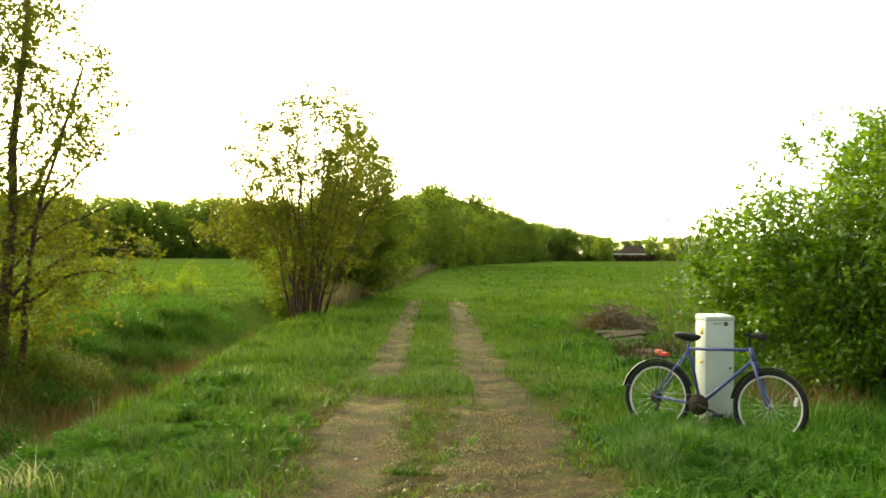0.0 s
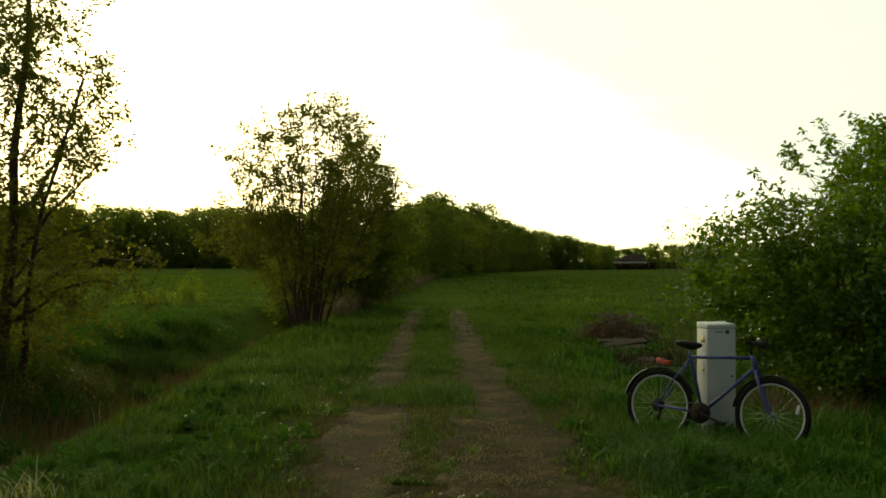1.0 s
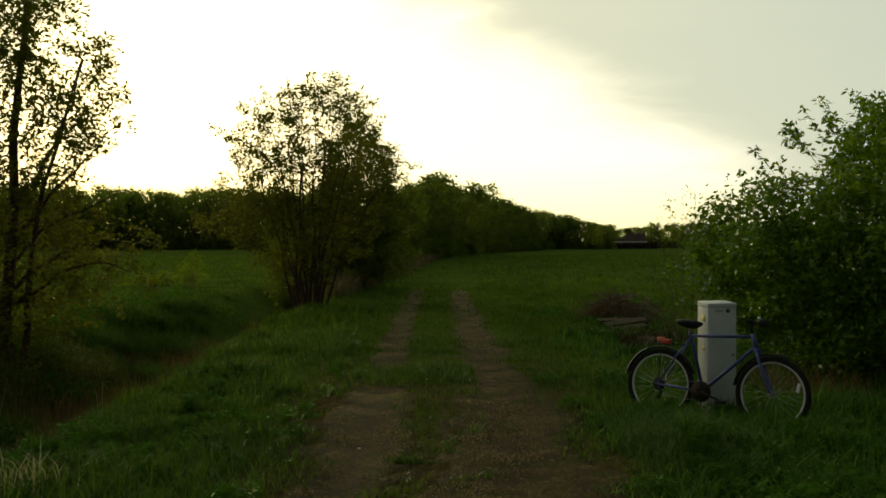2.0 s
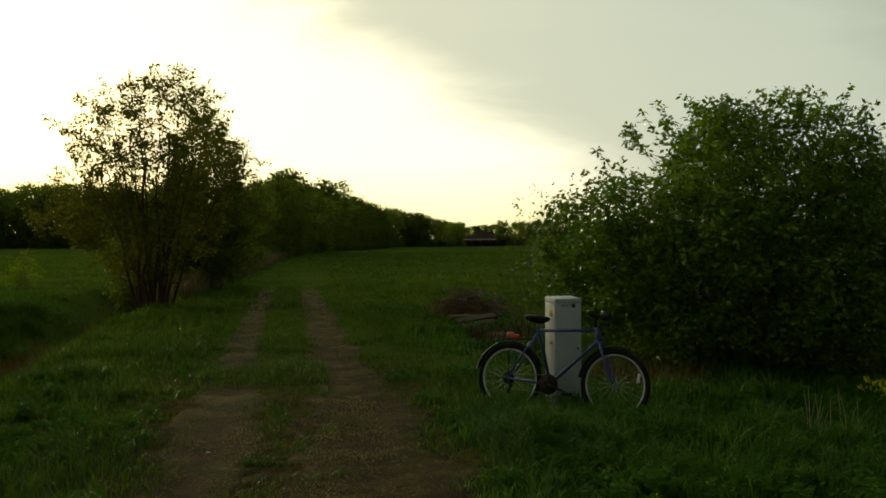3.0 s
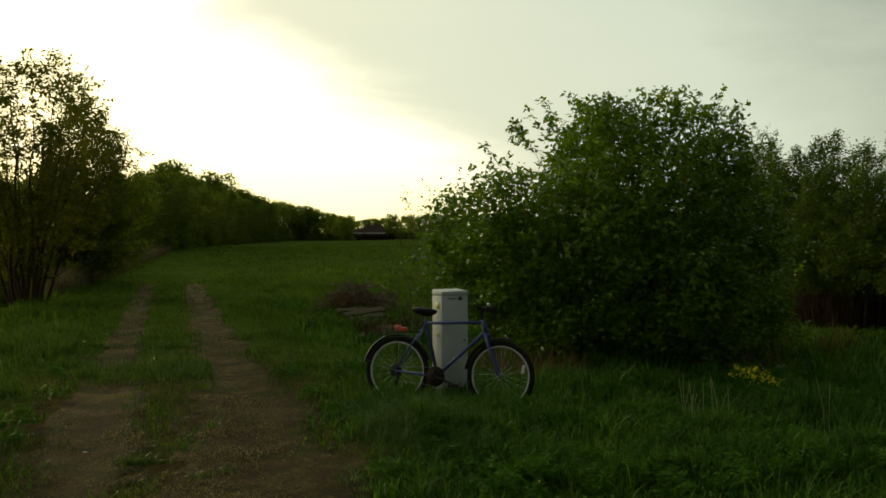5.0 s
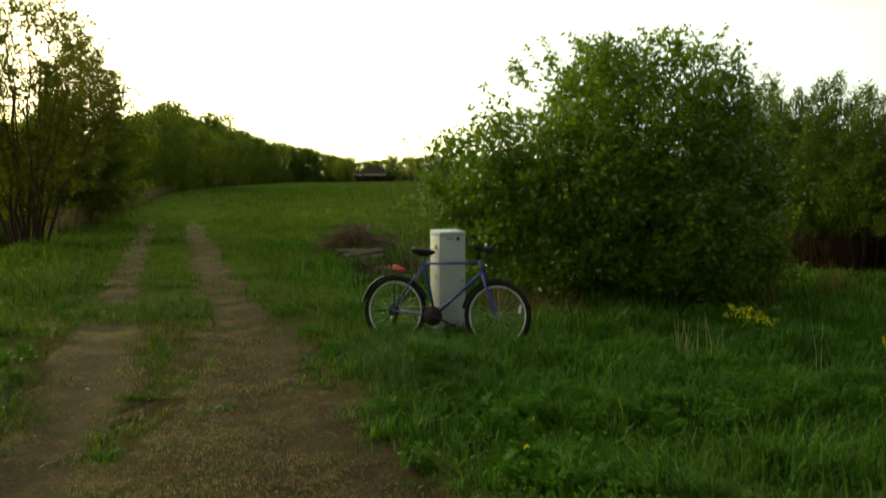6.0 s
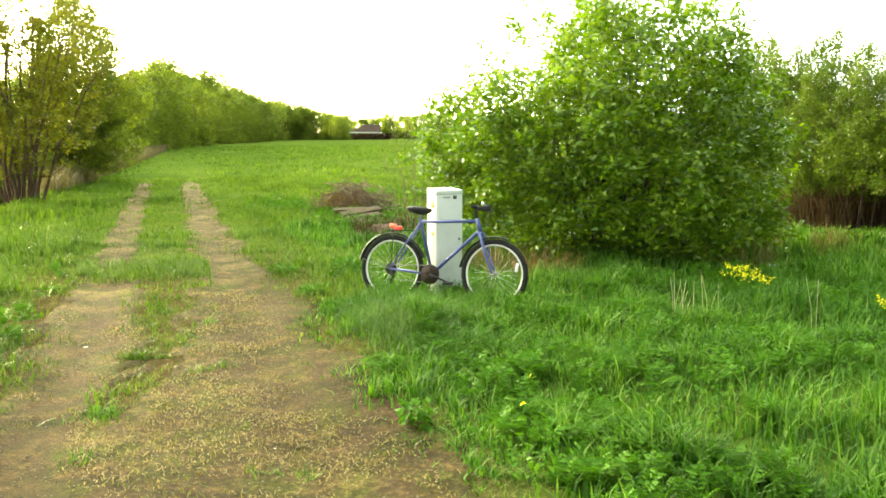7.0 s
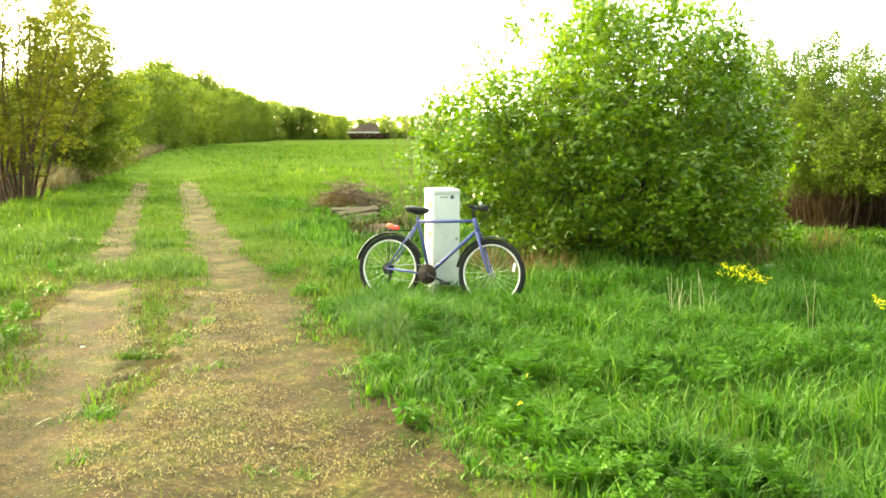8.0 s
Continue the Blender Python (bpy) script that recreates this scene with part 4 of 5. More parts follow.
def rod(name, pts, r, mat, parent, label="", sides=10, taper=1.0):
    """A round bar through the points, with closed ends."""
    w = Wood()
    pts = np.array(pts, float)
    d0, d1 = pts[0] - pts[1], pts[-1] - pts[-2]
    d0, d1 = d0 / np.linalg.norm(d0) * 1e-4, d1 / np.linalg.norm(d1) * 1e-4
    p = np.concatenate([[pts[0] + d0], pts, [pts[-1] + d1]])
    rr = np.concatenate([[1e-4], np.linspace(r, r * taper, len(pts)), [1e-4]])
    w.tube(p, rr, sides)
    return child(name, w.mesh(name, mat), parent, label)


def ring_bm(radius, r, seg=64, sides=10, centre=(0, 0, 0), a0=0.0, a1=2 * math.pi, flat=1.0):
    """A ring or arc in the xz plane with a round or flattened section."""
    bm = bmesh.new()
    full = abs(a1 - a0 - 2 * math.pi) < 1e-6
    k = seg if full else seg + 1
    rows = []
    for i in range(k):
        a = a0 + (a1 - a0) * i / seg
        row = []
        for j in range(sides):
            b = 2 * math.pi * j / sides
            q = radius + r * math.cos(b)
            row.append(bm.verts.new((centre[0] + q * math.cos(a), centre[1] + r * flat * math.sin(b), centre[2] + q * math.sin(a))))
        rows.append(row)
    for i in range(k if full else k - 1):
        for j in range(sides):
            bm.faces.new((rows[i][j], rows[i][(j + 1) % sides], rows[(i + 1) % k][(j + 1) % sides], rows[(i + 1) % k][j]))
    return bm


def disc_bm(radius, thick, centre, seg=32):
    """A round plate with its axis along y."""
    bm = bmesh.new()
    bmesh.ops.create_cone(bm, cap_ends=True, segments=seg, radius1=radius, radius2=radius, depth=thick)
    bmesh.ops.rotate(bm, matrix=Matrix.Rotation(math.pi / 2, 3, "X"), verts=bm.verts)
    bmesh.ops.translate(bm, vec=centre, verts=bm.verts)
    return bm


M["grp"] = solid("cabinet_plastic", [(0.54, 0.55, 0.51), (0.63, 0.64, 0.60), (0.67, 0.68, 0.64)], 4, 0.45, 0, 0.05, 0.004, 6)
M["yellow_label"] = solid("yellow_label", [(0.60, 0.50, 0.12), (0.66, 0.56, 0.16)], 30, 0.5)
M["dark_label"] = solid("dark_label", [(0.05, 0.06, 0.06), (0.09, 0.10, 0.09)], 30, 0.5)
M["grey_label"] = solid("grey_label", [(0.40, 0.42, 0.40), (0.48, 0.50, 0.47)], 30, 0.5)
M["blue"] = solid("blue_paint", [(0.046, 0.058, 0.20), (0.062, 0.078, 0.26)], 9, 0.32, 0.1)
M["rubber"] = solid("black_rubber", [(0.012, 0.012, 0.012), (0.026, 0.025, 0.024)], 25, 0.95)
M["black"] = solid("black_plastic", [(0.013, 0.013, 0.014), (0.024, 0.024, 0.024)], 12, 0.6)
M["alloy"] = solid("aluminium", [(0.55, 0.55, 0.54), (0.68, 0.68, 0.66)], 18, 0.35, 0.9)
M["rimpaint"] = solid("pale_rim", [(0.60, 0.60, 0.57), (0.70, 0.70, 0.67)], 18, 0.35, 0.3)
M["steel"] = solid("dull_steel", [(0.16, 0.15, 0.14), (0.26, 0.25, 0.23)], 30, 0.45, 0.8)
M["rust"] = solid("rusty_brown_steel", [(0.018, 0.012, 0.010), (0.032, 0.021, 0.016), (0.045, 0.028, 0.020)], 30, 0.7)
for key in ("rust", "black", "rubber"):
    M[key].node_tree.nodes["Principled BSDF"].inputs["Specular IOR Level"].default_value = 0.2
M["red"] = solid("red_reflector", [(0.55, 0.03, 0.015), (0.68, 0.06, 0.03)], 20, 0.2)
M["orange"] = solid("orange_bag", [(0.60, 0.12, 0.06), (0.70, 0.20, 0.10)], 20, 0.5)
M["clear"] = solid("white_reflector", [(0.70, 0.71, 0.68), (0.80, 0.80, 0.78)], 20, 0.2)


# ---------- electrical cabinet ----------
def build_cabinet():
    w, d, h = 0.30, 0.21, 1.118
    ang = radians(12)
    cx, cy = 2.544, 8.807
    mx = cx + math.cos(ang) * w / 2 - math.sin(ang) * d / 2
    my = cy + math.sin(ang) * w / 2 + math.cos(ang) * d / 2
    cab = thing("electrical_cabinet", "pale grey plastic electrical cabinet standing in the grass", "cabinet", (mx, my, float(height(mx, my)) - 0.02))
    cab.rotation_euler = (0, 0, ang)
    part("body", box_bm(w, d, h - 0.045, (0, 0, (h - 0.045) / 2), 0.012), M["grp"], cab)
    bm = box_bm(w + 0.004, d + 0.004, 0.05, (0, 0, h - 0.022), 0.006)
    for v in bm.verts:
        if v.co.z > h - 0.02:
            v.co.z += 0.014 * (v.co.y / d)
            v.co.x *= 0.97
    part("lid", bm, M["grp"], cab)
    door = part("door", box_bm(w - 0.05, 0.008, h - 0.10, (0, -d / 2 + 0.002, 0.515), 0.003), M["grp"], cab)
    part("lock", disc_bm(0.011, 0.012, (0.105, -d / 2 - 0.006, 0.62), 16), M["steel"], door, "small steel lock")
    for z in (0.45, 0.85):
        part("hinge", box_bm(0.012, 0.014, 0.06, (-0.128, -d / 2 - 0.004, z), 0.003), M["grp"], door)
    part("dark_label", box_bm(0.038, 0.003, 0.036, (0.058, -d / 2 - 0.0035, 1.042), 0), M["dark_label"], door, "small dark square label")
    part("grey_label", box_bm(0.085, 0.003, 0.016, (-0.035, -d / 2 - 0.0035, 1.046), 0), M["grey_label"], door, "grey bar label")
    part("yellow_label", box_bm(0.003, 0.075, 0.065, (-w / 2 - 0.0015, -0.02, 0.97), 0), M["yellow_label"], cab, "yellow warning label")
    part("yellow_label", box_bm(0.003, 0.06, 0.035, (-w / 2 - 0.0015, -0.02, 0.68), 0), M["yellow_label"], cab, "faded yellow label")


build_cabinet()


# ---------- bicycle ----------
def build_wheel(name, x, bike, front):
    R = 0.335
    hub = new(name)
    hub.parent = bike
    hub.location = (x, 0, R)
    part("tyre", ring_bm(R - 0.022, 0.026, 72, 10), M["rubber"], hub, "black rubber tyre")
    part("rim", ring_bm(R - 0.052, 0.011, 72, 8, flat=1.1), M["rimpaint"], hub, "pale silver rim")
    w = Wood()
    for i in range(32):
        a = 2 * math.pi * i / 32
        b = a + (0.9 if i % 2 else -0.9)
        y = 0.028 if (i // 2) % 2 else -0.028
        w.tube([(0.022 * math.cos(b), y, 0.022 * math.sin(b)), ((R - 0.06) * math.cos(a), 0, (R - 0.06) * math.sin(a))], [0.0007, 0.0007], 4)
    child("spokes", w.mesh("spokes", M["alloy"]), hub, "thin steel spokes")
    part("hub", disc_bm(0.021 if front else 0.018, 0.08, (0, 0, 0), 20), M["steel"] if front else M["black"], hub)
    if front:
        bm = box_bm(0.030, 0.012, 0.085, (0, 0, 0), 0.005)
        bmesh.ops.rotate(bm, matrix=Matrix.Rotation(radians(10), 3, "Y"), verts=bm.verts)
        bmesh.ops.translate(bm, vec=(0.225, -0.01, 0.075), verts=bm.verts)
        part("reflector", bm, M["clear"], hub, "white wheel reflector")
    else:
        for i, r in enumerate((0.062, 0.054, 0.046, 0.038)):
            part("sprocket", disc_bm(r, 0.003, (0, -0.034 - 0.006 * i, 0), 24), M["black"], hub)
    return hub


def build_bicycle():
    yaw = math.atan2(-0.644, 0.851)
    base = Vector((2.133, 8.986))
    side = Vector((-math.sin(yaw), math.cos(yaw)))
    base = base - side * 0.335 * math.sin(radians(7))
    bike = thing("bicycle", "blue bicycle leaning on the grey cabinet in the grass", "bicycle",
                 (base.x, base.y, float(height(base.x, base.y)) - 0.01))
    bike.rotation_mode = "XYZ"
    bike.matrix_basis = Matrix.Translation((base.x, base.y, 0.0)) @ Matrix.Rotation(yaw, 4, "Z") @ Matrix.Rotation(radians(-7), 4, "X")
    R, WB = 0.335, 1.076
    build_wheel("rear_wheel", 0, bike, False)
    build_wheel("front_wheel", WB, bike, True)
    bb, st, ht, hb = (0.43, 0, 0.30), (0.285, 0, 0.83), (0.872, 0, 0.865), (0.920, 0, 0.735)
    fr = new("frame")
    fr.parent = bike
    blue = M["blue"]
    rod("seat_tube", [bb, st, (0.280, 0, 0.855)], 0.016, blue, fr)
    rod("top_tube", [(0.288, 0, 0.815), (0.882, 0, 0.840)], 0.0155, blue, fr)
    rod("down_tube", [(0.43, 0, 0.305), (0.913, 0, 0.755)], 0.017, blue, fr)
    rod("head_tube", [ht, hb], 0.021, blue, fr)
    for y in (-0.055, 0.055):
        rod("seat_stay", [(0.29, y * 0.3, 0.80), (0.14, y, 0.57), (0, y * 1.15, R)], 0.009, blue, fr)
        rod("chain_stay", [(0.42, y * 0.5, 0.30), (0.2, y, 0.315), (0, y * 1.15, R)], 0.010, blue, fr)
    part("bottom_bracket", disc_bm(0.022, 0.075, bb, 20), blue, fr)
    fk = new("fork")
    fk.parent = bike
    part("crown", box_bm(0.05, 0.12, 0.04, (0.926, 0, 0.715), 0.012), blue, fk)
    for y in (-0.055, 0.055):
        rod("blade", [(0.927, y, 0.72), (1.000, y, 0.50), (1.050, y, 0.38), (WB, y, R)], 0.014, blue, fk, "", 10, 0.7)
    rod("axle", [(WB, -0.07, R), (WB, 0.07, R)], 0.006, M["alloy"], fk, "steel axle")
    # saddle
    rod("seat_post", [(0.281, 0, 0.84), (0.270, 0, 0.915)], 0.013, M["steel"], bike, "steel seat post")
    bm = bmesh.new()
    bmesh.ops.create_uvsphere(bm, u_segments=20, v_segments=12, radius=1)
    for v in bm.verts:
        u = v.co.x
        wdt = 0.085 * (1 - 0.72 * smooth01((u + 0.25) / 0.8))
        v.co = Vector((0.268 + 0.135 * u, v.co.y * float(wdt), 0.935 + 0.046 * v.co.z * (1.2 if v.co.z < 0 else 0.6) + 0.008 * (1 - u) * (u < 0)))
    part("saddle", bm, M["black"], bike, "black padded saddle")
    # handlebar
    bar = new("handlebar")
    bar.parent = bike
    rod("stem", [(0.869, 0, 0.87), (0.855, 0, 0.93), (0.885, 0, 0.965), (0.925, 0, 0.975)], 0.013, M["black"], bar, "black stem")
    rod("bar", [(0.905, -0.24, 0.972), (0.918, -0.10, 0.976), (0.925, 0, 0.976), (0.918, 0.10, 0.976), (0.905, 0.24, 0.972)], 0.011, M["black"], bar, "black bar")
    for y in (-1, 1):
        rod("grip", [(0.910, y * 0.14, 0.974), (0.903, y * 0.25, 0.971)], 0.017, M["rubber"], bar, "rubber grip")
        rod("brake_lever", [(0.925, y * 0.12, 0.97), (0.955, y * 0.16, 0.945), (0.95, y * 0.22, 0.935)], 0.005, M["black"], bar, "black brake lever")
        rod("brake_cable", [(0.94, y * 0.12, 0.965), (1.0, y * 0.08, 0.965), (0.985, y * 0.03, 0.88), (0.928, 0.01 * y, 0.79)], 0.0025, M["black"], bar, "black cable")
    bell = bmesh.new()
    bmesh.ops.create_uvsphere(bell, u_segments=16, v_segments=10, radius=0.016)
    bmesh.ops.translate(bell, vec=(0.960, -0.09, 1.008), verts=bell.verts)
    part("bell", bell, M["alloy"], bar, "silver bell")
    part("front_lamp", box_bm(0.075, 0.06, 0.065, (0.975, -0.02, 0.968), 0.018, 3), M["black"], bar, "black front lamp")
    part("shifter", box_bm(0.05, 0.07, 0.04, (0.925, -0.13, 0.958), 0.012), M["black"], bar, "black gear shifter")
    # drive
    crank = new("crankset")
    crank.parent = bike
    part("chain_guard", disc_bm(0.098, 0.004, (0.43, -0.058, 0.30), 40), M["rust"], crank, "round dark brown chain guard")
    for i in range(5):
        a = 2 * math.pi * i / 5 + 0.3
        rod("spider_arm", [(0.43, -0.063, 0.30), (0.43 + 0.08 * math.cos(a), -0.063, 0.30 + 0.08 * math.sin(a))], 0.006, M["rust"], crank, "", 6)
    part("chainring", ring_bm(0.088, 0.006, 48, 6, (0.43, -0.050, 0.30)), M["steel"], crank)
    rod("crank_arm", [(0.43, -0.068, 0.30), (0.632, -0.078, 0.230)], 0.010, M["black"], crank, "", 8)
    rod("crank_arm", [(0.43, 0.068, 0.30), (0.270, 0.075, 0.360)], 0.011, M["steel"], crank, "", 8)
    part("pedal", box_bm(0.09, 0.085, 0.028, (0.650, -0.128, 0.226), 0.008), M["black"], crank, "black pedal")
    part("pedal", box_bm(0.09, 0.085, 0.028, (0.265, 0.125, 0.360), 0.008), M["black"], crank, "black pedal")
    rod("chain", [(0.0, -0.045, R + 0.040), (0.42, -0.048, 0.388)], 0.004, M["steel"], bike, "dark chain", 6)
    rod("chain", [(0.02, -0.045, R - 0.10), (0.42, -0.048, 0.212)], 0.004, M["steel"], bike, "dark chain", 6)
    der = rod("derailleur", [(0.0, -0.05, R - 0.02), (0.035, -0.052, R - 0.07), (0.015, -0.05, R - 0.135)], 0.017, M["black"], bike, "dark derailleur cage", 8)
    part("jockey_wheel", disc_bm(0.022, 0.006, (0.02, -0.052, R - 0.125), 16), M["black"], der)
    # mudguards, rear rack light
    part("rear_mudguard", ring_bm(R + 0.020, 0.010, 40, 8, (0, 0, R), radians(20), radians(168), 3.2), M["black"], bike, "black mudguard with a pale edge")
    part("mudguard_edge", ring_bm(R + 0.027, 0.0028, 40, 6, (0, -0.028, R), radians(112), radians(168)), M["alloy"], bike, "pale metal edge of the mudguard")
    part("front_mudguard", ring_bm(R + 0.020, 0.010, 30, 8, (WB, 0, R), radians(70), radians(172), 3.2), M["black"], bike, "black mudguard")
    for y in (-0.03, 0.03):
        rod("mudguard_stay", [(0, y * 2, R), (-0.33, y, R + 0.09)], 0.0016, M["steel"], bike, "thin stay", 6)
        rod("rack_rail", [(0.25, y * 1.4, 0.725), (0.10, y * 1.6, 0.722), (-0.05, y * 1.6, 0.718)], 0.005, M["black"], bike, "thin rack rail", 6)
        rod("rack_stay", [(0.01, y * 2.2, R + 0.02), (0.02, y * 1.7, 0.73)], 0.004, M["black"], bike, "thin rack stay", 6)
    lt = part("rear_light", box_bm(0.085, 0.055, 0.052, (0.045, 0, 0.742), 0.014), M["red"], bike, "red rear light")
    part("rear_reflector", box_bm(0.070, 0.055, 0.046, (-0.014, 0, 0.764), 0.012), M["orange"], lt, "orange-red reflector")


build_bicycle()


# ---------- brush pile, planks ----------
def build_brush_pile():
    c = Vector(polar(11.05, 20.2))
    ob = thing("brush_pile", "heap of dry brown brushwood lying in the grass", "brush pile", c)
    w = Wood()
    for i in range(420):
        a = rng.uniform(0, 2 * np.pi)
        q = rng.normal(size=2) * np.array([0.38, 0.30])
        hmax = max(0.06, 0.60 * math.exp(-(q[0] / 0.80) ** 4 - (q[1] / 0.5) ** 2))
        z = rng.uniform(0.0, hmax)
        L = rng.uniform(0.25, 0.75)
        d = np.array([math.cos(a) * (1.0 if i % 3 else 0.5), math.sin(a) * 0.6, rng.normal() * 0.22])
        d /= np.linalg.norm(d)
        p = np.array([q[0], q[1], z + 0.04])
        mid = p + rng.normal(size=3) * 0.04
        e0, e1 = p - d * L / 2, p + d * L / 2
        e0[2], e1[2] = max(e0[2], 0.0), max(e1[2], 0.0)
        r = rng.uniform(0.004, 0.013)
        if i % 5 == 0:
            one = Wood()
            one.tube([e0, mid, e1], [r + 0.003, r, r * 0.5], 5)
            child("branch", one.mesh("branch", M["twig"]), ob)
        else:
            w.tube([e0, mid, e1], [r, r * 0.9, r * 0.4], 5)
    child("brushwood", w.mesh("brushwood", M["twig"]), ob)
    x, y = rng.normal(-0.30, 0.24, 700), rng.normal(0, 0.25, 700)
    v, f = blades(x, y, rng.uniform(0.2, 0.55, 700), 0.014 * np.ones(700), 1.2, np.zeros(700))
    child("dry_litter", mesh_np("dry_litter", v, f, M["reed"]), ob, "pale dry stems")


build_brush_pile()
M["plank"] = solid("weathered_plank", [(0.045, 0.031, 0.019), (0.088, 0.064, 0.040), (0.14, 0.105, 0.068)], 5, 0.9, 0, 0.4, 0.01, 6, (1, 12, 12))
M["plank"].node_tree.nodes["Principled BSDF"].inputs["Specular IOR Level"].default_value = 0.1
M["soil"] = solid("bare_soil", [(0.055, 0.028, 0.018), (0.10, 0.052, 0.034)], 6, 1.0, 0, 0.8, 0.03, 6)
for az, d, L, w_, turn, tilt, dz in ((11.3, 18.0, 0.85, 0.22, 14, -5, 0.16), (11.5, 17.7, 0.75, 0.18, 20, -3, 0.09), (11.1, 18.3, 0.95, 0.16, 6, 2, 0.20), (11.6, 17.5, 0.6, 0.14, -18, 4, 0.05), (12.2, 16.9, 0.9, 0.15, -8, 2, 0.06)):
    bm = box_bm(L, w_, 0.075, (0, 0, 0), 0.008)
    for v in bm.verts:
        v.co.z += 0.01 * math.sin(v.co.x * 4)
    me = bpy.data.meshes.new("plank")
    bm.to_mesh(me)
    bm.free()
    me.materials.append(M["plank"])
    ob = thing("plank", "weathered grey-brown plank lying by the brush pile", "plank", polar(az, d, dz), "old planks", mesh=me)
    ob.rotation_euler = (radians(14), radians(tilt), radians(turn))

# mound of bare soil by the planks
gx, gy = np.meshgrid(np.linspace(-1, 1, 25), np.linspace(-1, 1, 25), indexing="ij")
px, py = polar(12.6, 15.6)[:2]
hz = 0.20 * np.clip(1 - gx ** 2 - gy ** 2, -0.3, 1) * (0.7 + 0.6 * fbm(gx * 3 + 9, gy * 3, 3)) - 0.05
v = np.stack([px + gx * 0.55, py + gy * 0.4, height(px + gx * 0.55, py + gy * 0.4) + hz], -1).reshape(-1, 3)
i, j = np.meshgrid(np.arange(24), np.arange(24), indexing="ij")
f = np.stack([i * 25 + j, (i + 1) * 25 + j, (i + 1) * 25 + j + 1, i * 25 + j + 1], -1).reshape(-1, 4)
thing("soil_heap", "low heap of bare reddish-brown soil", "soil", mesh=mesh_np("soil_heap", v, f, M["soil"], True))


# ---------- farmhouse across the field ----------
M["roof"] = solid("dark_roof", [(0.050, 0.036, 0.030), (0.080, 0.058, 0.047)], 1.2, 1.0)
M["roof"].node_tree.nodes["Principled BSDF"].inputs["Specular IOR Level"].default_value = 0.05
M["render"] = solid("house_wall", [(0.16, 0.13, 0.10), (0.22, 0.18, 0.14)], 1.0, 0.9)
M["fascia"] = solid("white_board", [(0.72, 0.70, 0.64), (0.80, 0.78, 0.72)], 3, 0.6)
M["glass"] = solid("dark_glass", [(0.02, 0.025, 0.03), (0.04, 0.045, 0.05)], 2, 0.08)


def gable_bm(L, D, z0, z1, over):
    bm = bmesh.new()
    x, y = L / 2 + over, D / 2 + over
    v = [bm.verts.new(c) for c in ((-x, -y, z0), (x, -y, z0), (x, y, z0), (-x, y, z0), (-x + 2.2, 0, z1), (x - 0.5, 0, z1))]
    for q in ((0, 1, 5, 4), (2, 3, 4, 5), (1, 2, 5), (3, 0, 4), (3, 2, 1, 0)):
        bm.faces.new([v[i] for i in q])
    return bm


def build_house(az, dist, L, D, wall, ridge, label):
    ob = thing("farmhouse", label, "house", polar(az, dist))
    ob.rotation_euler = (0, 0, radians(-az))
    part("wall", box_bm(L, D, wall, (0, 0, wall / 2), 0), M["render"], ob, smooth=False)
    rf = part("roof", gable_bm(L, D, wall, ridge, 0.4), M["roof"], ob, "dark brown roof", False)
    part("fascia", box_bm(L + 0.84, 0.05, 0.30, (0, -D / 2 - 0.43, wall - 0.12), 0), M["fascia"], rf, "white eaves board", False)
    part("chimney", box_bm(0.7, 0.7, 1.2, (1.0, 0, ridge - 0.1), 0.02), M["render"], rf, "", False)
    for i in range(4):
        x = -L / 2 + L * (i + 0.5) / 4
        wn = part("window", box_bm(1.3, 0.08, 1.0, (x, -D / 2 - 0.02, 1.35), 0), M["fascia"], ob, "", False)
        part("pane", box_bm(1.1, 0.04, 0.8, (x, -D / 2 - 0.065, 1.35), 0), M["glass"], wn, "", False)


build_house(11.75, 262, 6.8, 6, 2.0, 4.1, "low farmhouse with dark roof across the field")
build_house(10.75, 268, 4.5, 4, 2.0, 2.9, "small pale shed beside the far farmhouse")
x, y = rng.uniform(38, 58, 2600), rng.uniform(247, 249, 2600)
v, f = leaves(np.stack([x, y, rng.uniform(0.0, 1.5, 2600)], 1), 0.5, 0.3, 0.1, 0.8)
thing("hedge", "dark clipped hedge before the far farmhouse", "hedge", kind="stuff", mesh=mesh_np("hedge", v, f, M["dead"]))


k = 9000
a, d = np.radians(rng.uniform(9.5, 56, k)), rng.uniform(286, 292, k)
v, f = leaves(np.stack([d * np.sin(a), d * np.cos(a), rng.uniform(0.0, 2.8, k) * (0.5 + fbm(np.degrees(a) * 3, a * 0, 8))], 1), 1.1, 0.3, 0.1, 0.8)
thing("far_hedge", "distant scrubby hedge along the field edge", "hedge", kind="stuff", mesh=mesh_np("far_hedge", v, f, M["ditch_leaf"]))


